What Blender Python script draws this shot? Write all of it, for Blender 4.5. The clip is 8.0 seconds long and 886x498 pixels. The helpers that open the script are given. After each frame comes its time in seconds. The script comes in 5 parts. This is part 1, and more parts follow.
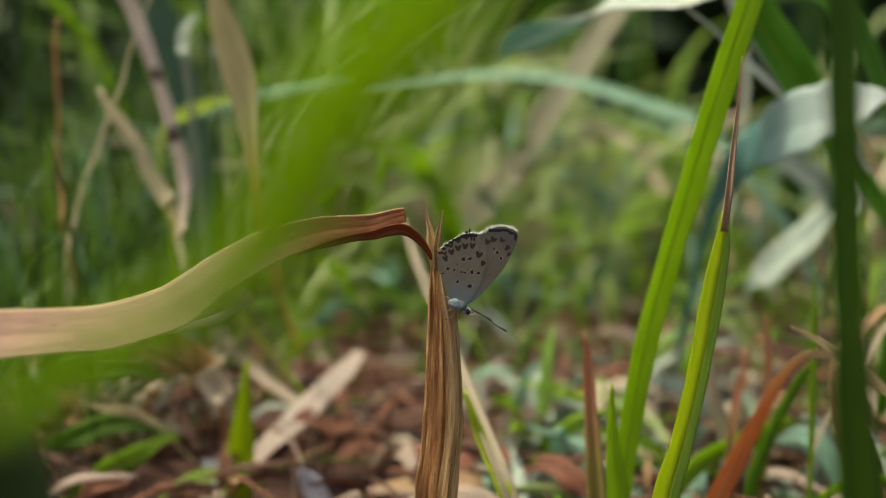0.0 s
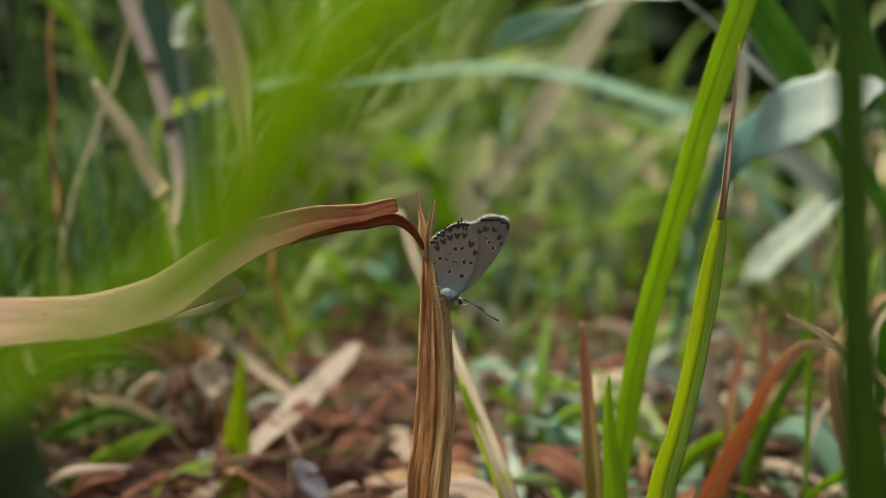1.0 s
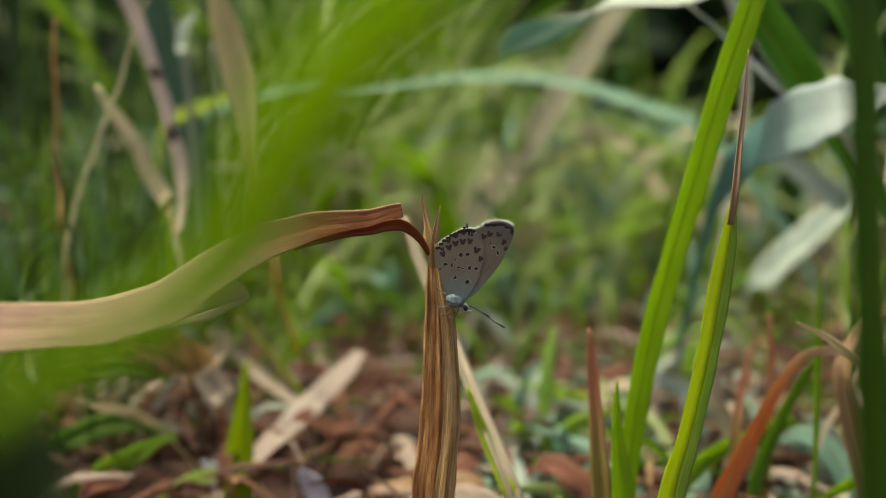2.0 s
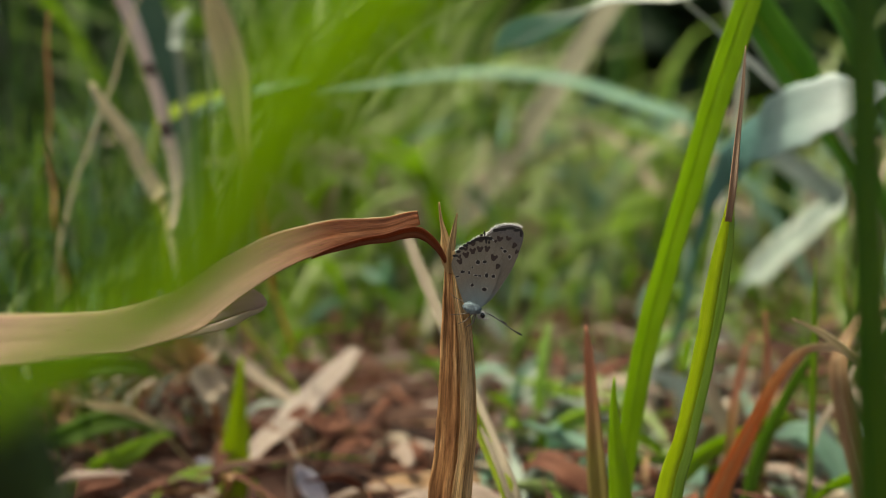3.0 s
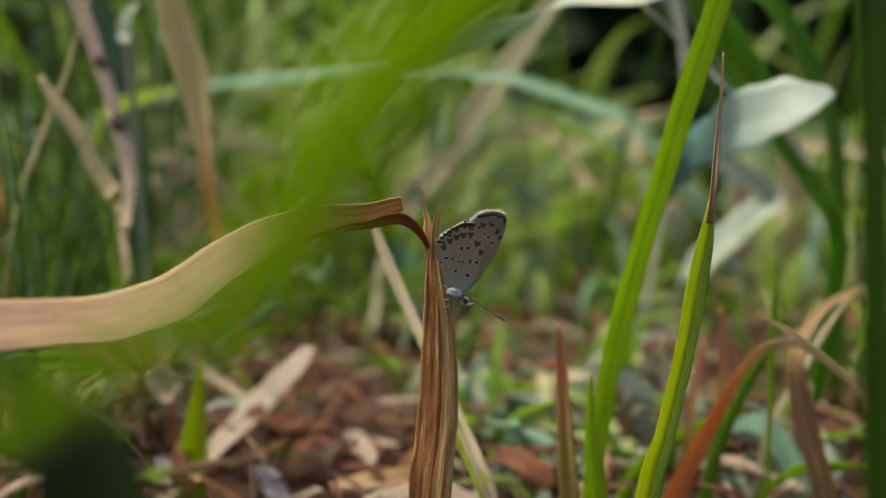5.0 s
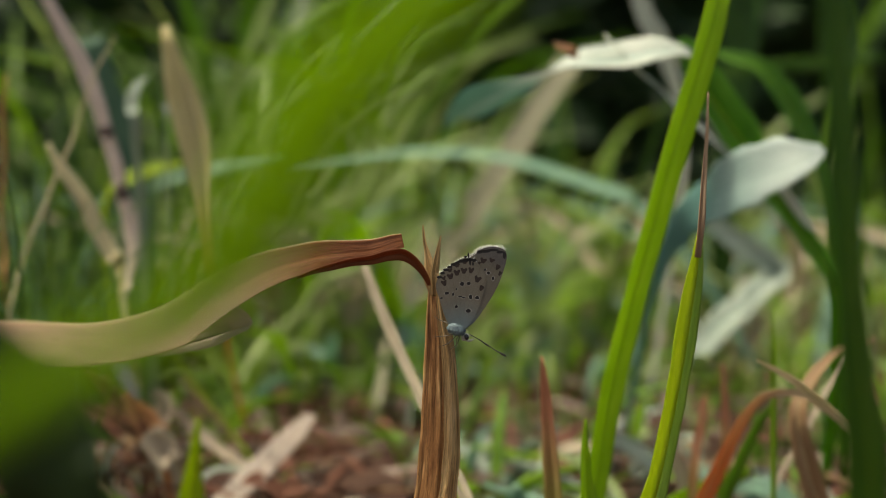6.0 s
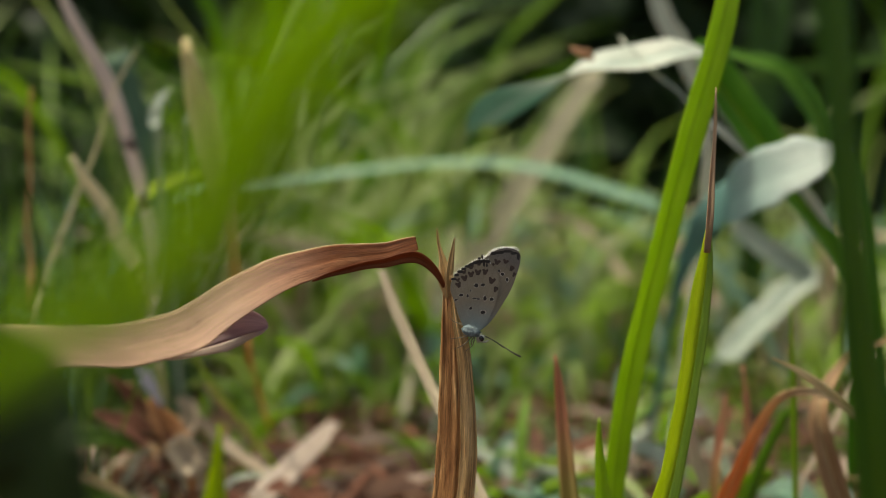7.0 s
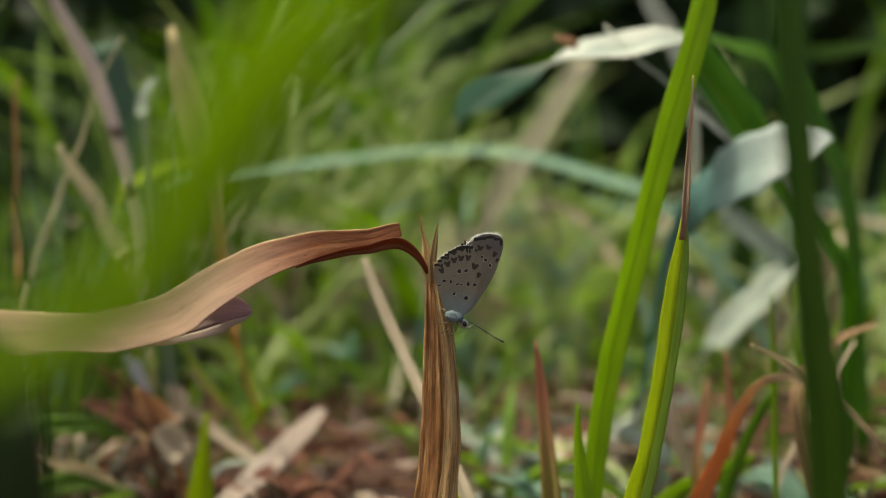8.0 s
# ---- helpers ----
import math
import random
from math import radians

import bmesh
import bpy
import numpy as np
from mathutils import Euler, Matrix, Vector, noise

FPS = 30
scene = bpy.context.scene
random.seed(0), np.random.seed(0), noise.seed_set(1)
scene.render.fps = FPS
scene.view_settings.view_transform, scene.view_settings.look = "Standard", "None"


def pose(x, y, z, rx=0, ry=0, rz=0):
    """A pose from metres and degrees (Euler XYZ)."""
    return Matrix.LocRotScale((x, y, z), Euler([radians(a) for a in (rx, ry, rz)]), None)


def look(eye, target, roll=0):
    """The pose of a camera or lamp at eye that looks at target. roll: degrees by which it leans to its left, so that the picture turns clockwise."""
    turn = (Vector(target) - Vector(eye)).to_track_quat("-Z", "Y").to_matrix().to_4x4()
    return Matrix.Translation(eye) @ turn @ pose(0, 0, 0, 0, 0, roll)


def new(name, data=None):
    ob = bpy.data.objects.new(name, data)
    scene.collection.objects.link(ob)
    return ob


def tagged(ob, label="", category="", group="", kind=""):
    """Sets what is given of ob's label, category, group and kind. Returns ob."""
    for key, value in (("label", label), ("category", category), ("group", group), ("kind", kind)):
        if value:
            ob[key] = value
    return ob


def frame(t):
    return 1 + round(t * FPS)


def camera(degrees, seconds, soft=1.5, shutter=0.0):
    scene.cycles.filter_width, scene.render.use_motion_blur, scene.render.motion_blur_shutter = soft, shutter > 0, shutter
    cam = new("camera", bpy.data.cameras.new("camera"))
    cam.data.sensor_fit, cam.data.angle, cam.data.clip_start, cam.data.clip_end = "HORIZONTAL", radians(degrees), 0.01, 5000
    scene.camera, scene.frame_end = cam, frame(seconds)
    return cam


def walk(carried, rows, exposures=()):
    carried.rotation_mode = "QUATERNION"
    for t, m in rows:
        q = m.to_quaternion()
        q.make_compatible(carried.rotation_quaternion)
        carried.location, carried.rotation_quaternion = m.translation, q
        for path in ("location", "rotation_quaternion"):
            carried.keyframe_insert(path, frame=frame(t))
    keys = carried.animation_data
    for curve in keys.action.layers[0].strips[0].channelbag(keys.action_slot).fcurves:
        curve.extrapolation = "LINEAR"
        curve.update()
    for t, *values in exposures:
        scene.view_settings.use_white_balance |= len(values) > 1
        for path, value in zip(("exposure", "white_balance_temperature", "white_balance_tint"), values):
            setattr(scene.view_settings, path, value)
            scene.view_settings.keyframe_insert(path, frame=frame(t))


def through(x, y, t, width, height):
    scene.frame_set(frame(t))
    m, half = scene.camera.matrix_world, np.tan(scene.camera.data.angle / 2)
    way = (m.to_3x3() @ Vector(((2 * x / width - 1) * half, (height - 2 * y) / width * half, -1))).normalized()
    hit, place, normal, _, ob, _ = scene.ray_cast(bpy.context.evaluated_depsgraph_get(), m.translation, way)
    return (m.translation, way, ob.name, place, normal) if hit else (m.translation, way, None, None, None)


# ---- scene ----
cam = camera(45, 8.0, soft=0.9)
PATH = [
    (0, look((0.00000, -0.14400, 0.08500), (0.00001, -0.00140, 0.06497), -0.00)),
    (0.5, look((0.00088, -0.14423, 0.08434), (0.00079, -0.00163, 0.06432), -0.02)),
    (1, look((-0.00013, -0.14387, 0.08385), (0.00048, -0.00134, 0.06337), -0.00)),
    (1.5, look((-0.00112, -0.14314, 0.08280), (-0.00012, -0.00053, 0.06291), 0.04)),
    (1.7, look((-0.00121, -0.14307, 0.08285), (-0.00060, -0.00033, 0.06389), 0.05)),
    (3, look((-0.00207, -0.14269, 0.08306), (-0.00029, -0.00004, 0.06349), 0.04)),
    (3.5, look((-0.00284, -0.14279, 0.08320), (-0.00033, -0.00017, 0.06350), 0.03)),
    (4, look((-0.00857, -0.14286, 0.08331), (0.00003, -0.00050, 0.06337), 0.36)),
    (4.2, look((-0.01026, -0.14327, 0.08399), (0.00002, -0.00113, 0.06333), 0.46)),
    (5.3, look((-0.01256, -0.14298, 0.08418), (0.00128, -0.00105, 0.06417), 0.74)),
    (5.5, look((-0.01159, -0.14293, 0.08338), (0.00187, -0.00075, 0.06497), 0.79)),
    (6, look((-0.00863, -0.14477, 0.07443), (0.00263, -0.00134, 0.06835), 0.32)),
    (6.5, look((-0.00682, -0.14464, 0.07163), (0.00132, -0.00089, 0.06907), -0.21)),
    (7, look((-0.00470, -0.14571, 0.07203), (0.00162, -0.00190, 0.06816), -0.54)),
    (7.5, look((-0.00388, -0.14637, 0.07224), (0.00267, -0.00261, 0.06709), -0.71)),
    (8, look((-0.00162, -0.14665, 0.07200), (0.00473, -0.00289, 0.06649), -0.67)),
]
walk(cam, PATH, exposures=[(0, 0.49, 7350, 0), (4, 0.46, 7350, 0), (5.5, 0.33, 7450, 0), (8, 0.35, 7450, 1)])

cam.data.dof.use_dof = True
cam.data.dof.focus_distance = 0.1435
cam.data.dof.aperture_fstop = 12.0

# ---- light ----
world = bpy.data.worlds.new("world")
scene.world = world
world.use_nodes = True
wn = world.node_tree.nodes
sky = wn.new("ShaderNodeTexSky")
sky.sky_type = "NISHITA"
sky.sun_disc = False
sky.dust_density = 6.0
sky.air_density = 0.8
sky.ozone_density = 0.3
SUN_TO = Vector((-0.38, 0.02, 0.92)).normalized()
sky.sun_elevation = math.asin(SUN_TO.z)
sky.sun_rotation = math.atan2(SUN_TO.x, SUN_TO.y)
wn["Background"].inputs["Strength"].default_value = 0.15
world.node_tree.links.new(sky.outputs[0], wn["Background"].inputs[0])
sun_data = bpy.data.lights.new("sun", "SUN")
sun_data.energy = 4.2
sun_data.angle = radians(5)
sun_data.color = (1.0, 0.95, 0.86)
sun = new("sun", sun_data)
sun.matrix_world = look(SUN_TO * 3, (0, 0, 0))


# ---- materials ----
class Nodes:
    def __init__(self, name):
        self.mat = bpy.data.materials.new(name)
        self.mat.use_nodes = True
        self.n = self.mat.node_tree.nodes
        self.l = self.mat.node_tree.links
        self.p = self.n["Principled BSDF"]
        self.out = self.n["Material Output"]

    def add(self, kind, **values):
        node = self.n.new("ShaderNode" + kind)
        for key, value in values.items():
            if key in node.inputs:
                node.inputs[key].default_value = value
        return node

    def link(self, a, b):
        self.l.new(a, b)

    def ramp(self, source, stops):
        r = self.n.new("ShaderNodeValToRGB")
        while len(r.color_ramp.elements) < len(stops):
            r.color_ramp.elements.new(0.5)
        for e, (p, c) in zip(r.color_ramp.elements, stops):
            e.position, e.color = p, (*c, 1)
        self.link(source, r.inputs[0])
        return r.outputs[0]

    def mix(self, fac, a, b, blend="MIX"):
        m = self.n.new("ShaderNodeMix")
        m.data_type, m.blend_type = "RGBA", blend
        for socket, value in ((m.inputs["Factor"], fac), (m.inputs["A"], a), (m.inputs["B"], b)):
            pick = [s for s in m.inputs if s.name == socket.name and (s.type == "RGBA" or socket.name == "Factor" and s.type == "VALUE")][0]
            if hasattr(value, "links"):
                self.link(value, pick)
            else:
                pick.default_value = (*value, 1) if isinstance(value, tuple) else value
        return [s for s in m.outputs if s.type == "RGBA"][0]

    def noise(self, vector, scale, detail=4, rough=0.6):
        t = self.add("TexNoise", Scale=scale, Detail=detail, Roughness=rough)
        if vector is not None:
            self.link(vector, t.inputs["Vector"])
        return t.outputs["Fac"]

    def mapped(self, source, scale):
        m = self.n.new("ShaderNodeMapping")
        m.inputs["Scale"].default_value = scale
        self.link(source, m.inputs["Vector"])
        return m.outputs[0]

    def bump(self, height, strength, distance):
        bp = self.add("Bump", Strength=strength, Distance=distance)
        self.link(height, bp.inputs["Height"])
        self.link(bp.outputs[0], self.p.inputs["Normal"])


def leaf(name, dark, base, light, through, rough=0.45, spots=None, clear=0.35, streak=0.5, far=None, crisp=False):
    """Blade tissue: veins run along its length (UV: across in blade widths, along in centimetres)."""
    k = Nodes(name)
    uv = k.add("UVMap").outputs[0]
    info = k.add("ObjectInfo").outputs["Random"]
    shift = k.n.new("ShaderNodeVectorMath")
    shift.operation = "ADD"
    k.link(uv, shift.inputs[0])
    comb = k.add("CombineXYZ")
    times = k.add("Math")
    times.operation = "MULTIPLY"
    k.link(info, times.inputs[0])
    times.inputs[1].default_value = 37.0
    k.link(times.outputs[0], comb.inputs[1])
    k.link(comb.outputs[0], shift.inputs[1])
    vec = shift.outputs[0]
    veins = k.noise(k.mapped(vec, (26, 0.35, 1)), 1.0, 3, 0.7)
    blotch = k.noise(k.mapped(vec, (1.6, 0.7, 1)), 1.3, 5, 0.65)
    fine = k.noise(k.mapped(vec, (60, 14, 1)), 1.0, 3, 0.6)
    colour = k.ramp(blotch, [(0.28, dark), (0.5, base), (0.72, light)])
    stripe = k.ramp(veins, [(0.35, (0.55, 0.52, 0.5)), (0.5, (1, 1, 1)), (0.68, (1.25, 1.22, 1.15))])
    if crisp:
        lines = k.noise(k.mapped(vec, (8.5, 0.6, 1)), 1.0, 8, 0.8)
        stripe = k.ramp(lines, [(0.40, (0.26, 0.2, 0.16)), (0.46, (0.75, 0.7, 0.66)), (0.53, (1.08, 1.06, 1.04)), (0.62, (1.5, 1.45, 1.35))])
        fibre = k.noise(k.mapped(vec, (26, 1.6, 1)), 1.0, 6, 0.75)
        stripe = k.mix(0.75, stripe, k.ramp(fibre, [(0.38, (0.3, 0.25, 0.22)), (0.47, (0.95, 0.93, 0.9)), (0.6, (1.35, 1.32, 1.28))]), "MULTIPLY")
    colour = k.mix(streak, colour, stripe, "MULTIPLY")
    if far:
        split = k.add("SeparateXYZ")
        k.link(uv, split.inputs[0])
        place = k.n.new("ShaderNodeMapRange")
        place.inputs["From Min"].default_value, place.inputs["From Max"].default_value = far[0], far[1]
        k.link(split.outputs[1], place.inputs["Value"])
        colour = k.mix(place.outputs[0], colour, k.mix(0.3, k.ramp(blotch, [(0.3, tuple(0.7 * c for c in far[2])), (0.7, far[2])]), stripe, "MULTIPLY"))
    if spots:
        speck = k.noise(k.mapped(vec, (9, 4, 1)), 1.2, 4, 0.62)
        mask = k.ramp(speck, [(0.64, (0, 0, 0)), (0.70, (1, 1, 1))])
        colour = k.mix(mask, colour, spots)
    k.link(colour, k.p.inputs["Base Color"])
    k.p.inputs["Roughness"].default_value = rough
    k.p.inputs["Specular IOR Level"].default_value = clear
    both = k.n.new("ShaderNodeMixShader")
    both.inputs[0].default_value = through
    trans = k.add("BsdfTranslucent")
    warm = k.mix(0.6, colour, tuple(min(1, 1.6 * c) for c in light))
    if far:
        warm = k.mix(place.outputs[0], warm, tuple(min(1, 1.2 * c) for c in far[2]))
    k.link(warm, trans.inputs["Color"])
    k.link(k.p.outputs[0], both.inputs[1])
    k.link(trans.outputs[0], both.inputs[2])
    k.link(both.outputs[0], k.out.inputs["Surface"])
    height = k.add("Math")
    height.operation = "ADD"
    k.link(veins, height.inputs[0])
    k.link(fine, height.inputs[1])
    k.bump(height.outputs[0], 0.5, 0.0004)
    return k.mat


green_bright = leaf("green_bright", (0.14, 0.25, 0.022), (0.23, 0.37, 0.035), (0.34, 0.47, 0.06), 0.55)
green_near = leaf("green_near", (0.19, 0.31, 0.016), (0.26, 0.40, 0.02), (0.34, 0.47, 0.03), 0.68)
green_rich = leaf("green_rich", (0.045, 0.14, 0.012), (0.09, 0.24, 0.02), (0.15, 0.33, 0.035), 0.4)
green_lit = leaf("green_lit", (0.19, 0.33, 0.022), (0.29, 0.45, 0.035), (0.40, 0.54, 0.06), 0.55)
green_keel = leaf("green_keel", (0.06, 0.19, 0.014), (0.11, 0.30, 0.022), (0.17, 0.38, 0.035), 0.4)
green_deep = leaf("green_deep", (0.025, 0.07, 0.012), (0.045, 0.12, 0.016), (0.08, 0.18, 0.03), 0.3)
green_mid = leaf("green_mid", (0.08, 0.17, 0.02), (0.14, 0.26, 0.03), (0.22, 0.36, 0.05), 0.5)
green_yellow = leaf("green_yellow", (0.26, 0.37, 0.03), (0.38, 0.49, 0.045), (0.50, 0.57, 0.08), 0.55, spots=(0.30, 0.22, 0.06))
green_pale = leaf("green_pale", (0.23, 0.32, 0.12), (0.34, 0.43, 0.185), (0.47, 0.54, 0.28), 0.45)
blue_pale = leaf("blue_pale", (0.16, 0.30, 0.22), (0.26, 0.42, 0.32), (0.38, 0.54, 0.43), 0.45, 0.5, clear=0.3)
blue_white = leaf("blue_white", (0.24, 0.44, 0.41), (0.40, 0.58, 0.54), (0.64, 0.74, 0.68), 0.4, 0.45, clear=0.5)
# Whitish ends fading to blue-green: sun sheen put into the colour.
blue_sheen_bent = leaf("blue_sheen_bent", (0.36, 0.43, 0.38), (0.50, 0.55, 0.49), (0.64, 0.66, 0.60), 0.4, 0.4, clear=0.5, far=(3.0, 4.8, (0.22, 0.38, 0.33)))
blue_sheen_broad = leaf("blue_sheen_broad", (0.34, 0.43, 0.41), (0.46, 0.54, 0.51), (0.58, 0.64, 0.61), 0.35, 0.4, clear=0.5, far=(0.9, 3.2, (0.15, 0.32, 0.29)))
rib_pale = leaf("rib_pale", (0.16, 0.28, 0.02), (0.24, 0.38, 0.03), (0.34, 0.46, 0.06), 0.5)
margin_white = leaf("margin_white", (0.5, 0.54, 0.42), (0.62, 0.66, 0.55), (0.75, 0.76, 0.66), 0.3)
pale_grey = leaf("pale_grey", (0.24, 0.31, 0.25), (0.36, 0.43, 0.36), (0.48, 0.53, 0.46), 0.3, 0.4)
dry_tan = leaf("dry_tan", (0.38, 0.28, 0.14), (0.55, 0.44, 0.25), (0.70, 0.60, 0.40), 0.35, 0.55)
dry_pale = leaf("dry_pale", (0.38, 0.29, 0.20), (0.54, 0.45, 0.34), (0.68, 0.60, 0.48), 0.3, 0.55)
dry_ochre = leaf("dry_ochre", (0.46, 0.38, 0.20), (0.60, 0.52, 0.31), (0.72, 0.64, 0.42), 0.45, 0.55, far=(3.6, 5.6, (0.64, 0.35, 0.11)))
dry_orange = leaf("dry_orange", (0.36, 0.15, 0.06), (0.50, 0.25, 0.11), (0.62, 0.38, 0.20), 0.35, 0.55)
dry_red = leaf("dry_red", (0.34, 0.12, 0.08), (0.48, 0.22, 0.14), (0.58, 0.36, 0.22), 0.35, 0.55, far=(1.0, 2.2, (0.44, 0.36, 0.12)))
dry_brown = leaf("dry_brown", (0.20, 0.11, 0.055), (0.34, 0.21, 0.11), (0.48, 0.34, 0.20), 0.25, 0.55, spots=(0.09, 0.04, 0.02), streak=0.85)

teal_mid = leaf("teal_mid", (0.15, 0.28, 0.18), (0.22, 0.37, 0.26), (0.32, 0.48, 0.35), 0.4, 0.5, clear=0.3)
orange_bend = leaf("orange_bend", (0.42, 0.30, 0.18), (0.56, 0.43, 0.28), (0.68, 0.57, 0.40), 0.35, 0.55, far=(2.2, 4.2, (0.68, 0.30, 0.12)))
straw_pink = leaf("straw_pink", (0.60, 0.48, 0.42), (0.76, 0.63, 0.57), (0.84, 0.74, 0.68), 0.45, 0.5)
straw_light = leaf("straw_light", (0.52, 0.44, 0.25), (0.68, 0.60, 0.38), (0.80, 0.73, 0.50), 0.4, 0.5)
joint_dark = leaf("joint_dark", (0.07, 0.045, 0.04), (0.12, 0.085, 0.075), (0.2, 0.15, 0.13), 0.1, 0.6)
dry_grey = leaf("dry_grey", (0.17, 0.165, 0.11), (0.24, 0.23, 0.155), (0.32, 0.31, 0.21), 0.25, 0.6)
stalk_grey = leaf("stalk_grey", (0.28, 0.23, 0.15), (0.38, 0.32, 0.23), (0.50, 0.43, 0.32), 0.25, 0.6)
lime = leaf("lime", (0.24, 0.36, 0.02), (0.34, 0.46, 0.03), (0.45, 0.54, 0.05), 0.55)
flap_rim = leaf("flap_rim", (0.46, 0.34, 0.29), (0.60, 0.47, 0.41), (0.72, 0.60, 0.52), 0.4, 0.55)
# Darker red-brown, with the shading of the leaf's lower part put in.
dry_hem_shade = leaf("dry_hem_shade", (0.10, 0.028, 0.011), (0.19, 0.055, 0.02), (0.30, 0.105, 0.045), 0.3, 0.55, streak=0.6, spots=(0.06, 0.02, 0.01), clear=0.2)
dry_dull = leaf("dry_dull", (0.19, 0.14, 0.11), (0.275, 0.21, 0.17), (0.38, 0.30, 0.25), 0.2, 0.6)
tip_brown = leaf("tip_brown", (0.22, 0.13, 0.08), (0.36, 0.235, 0.15), (0.48, 0.35, 0.23), 0.3, 0.6)
# Darkened copy of the blade green: shade put into the base colour.
green_painted_shade = leaf("green_painted_shade", (0.045, 0.11, 0.012), (0.07, 0.16, 0.014), (0.10, 0.21, 0.02), 0.5)
dry_strap = leaf("dry_strap", (0.26, 0.20, 0.165), (0.38, 0.31, 0.26), (0.49, 0.42, 0.36), 0.25, 0.6)
# Near-black green: lens darkening at the left edge put into leaf colour.
green_vignette = leaf("green_vignette", (0.012, 0.03, 0.006), (0.02, 0.045, 0.008), (0.03, 0.065, 0.012), 0.2)
pale_lavender = leaf("pale_lavender", (0.42, 0.40, 0.48), (0.56, 0.54, 0.62), (0.70, 0.68, 0.74), 0.3, 0.5)
patch_brown = leaf("patch_brown", (0.10, 0.045, 0.018), (0.17, 0.08, 0.03), (0.27, 0.14, 0.06), 0.2, 0.6)
teal_dim = leaf("teal_dim", (0.06, 0.13, 0.085), (0.10, 0.19, 0.125), (0.16, 0.27, 0.18), 0.4, 0.5)
# Duller copy of the yellow-green, for the fold's side away from the light.
green_half_shade = leaf("green_half_shade", (0.19, 0.30, 0.06), (0.27, 0.40, 0.085), (0.37, 0.49, 0.13), 0.5)
litter_dark = leaf("litter_dark", (0.04, 0.018, 0.012), (0.085, 0.038, 0.022), (0.15, 0.08, 0.05), 0.15, 0.7)
litter_red = leaf("litter_red", (0.085, 0.027, 0.016), (0.15, 0.055, 0.03), (0.24, 0.11, 0.065), 0.2, 0.7)
dry_bent = leaf("dry_bent", (0.11, 0.032, 0.012), (0.26, 0.088, 0.032), (0.44, 0.20, 0.09), 0.28, 0.55, streak=0.62, spots=(0.07, 0.025, 0.012), clear=0.2, far=(1.2, 2.8, (0.60, 0.40, 0.29)), crisp=True)
dry_stem = leaf("dry_stem", (0.16, 0.066, 0.026), (0.37, 0.19, 0.08), (0.61, 0.42, 0.21), 0.15, 0.55, spots=(0.06, 0.026, 0.012), streak=0.95, clear=0.25, crisp=True)
# Lighter copy of dry_stem: light on the stem's right side, as colour.
dry_stem_lit = leaf("dry_stem_lit", (0.34, 0.19, 0.075), (0.54, 0.37, 0.18), (0.70, 0.54, 0.32), 0.2, 0.55, spots=(0.12, 0.05, 0.02), streak=0.85, clear=0.25, crisp=True)
# Pale rim colour that holds the sunlight on the bent leaf's top edge.
leaf_rim_lit = leaf("leaf_rim_lit", (0.5, 0.36, 0.18), (0.62, 0.48, 0.28), (0.75, 0.62, 0.4), 0.4, 0.5)
dry_purple = leaf("dry_purple", (0.32, 0.21, 0.24), (0.45, 0.31, 0.34), (0.57, 0.42, 0.44), 0.4, 0.55)


def plain(name, colour, rough=0.6, vary=0.3, size=900):
    k = Nodes(name)
    pos = k.add("TexCoord").outputs["Object"]
    n = k.noise(pos, size, 4)
    low = tuple(c * (1 - vary) for c in colour)
    high = tuple(min(1, c * (1 + vary)) for c in colour)
    k.link(k.ramp(n, [(0.3, low), (0.7, high)]), k.p.inputs["Base Color"])
    k.p.inputs["Roughness"].default_value = rough
    k.bump(n, 0.4, 0.0002)
    return k.mat


def soil():
    k = Nodes("soil")
    pos = k.add("TexCoord").outputs["Object"]
    big = k.noise(pos, 22, 6, 0.65)
    small = k.noise(pos, 260, 5, 0.7)
    colour = k.ramp(big, [(0.3, (0.012, 0.004, 0.002)), (0.5, (0.045, 0.014, 0.006)), (0.75, (0.10, 0.036, 0.017))])
    colour = k.mix(0.5, colour, k.ramp(small, [(0.3, (0.35, 0.3, 0.28)), (0.7, (1.3, 1.25, 1.2))]), "MULTIPLY")
    k.link(colour, k.p.inputs["Base Color"])
    k.p.inputs["Roughness"].default_value = 0.9
    k.bump(small, 0.8, 0.002)
    return k.mat


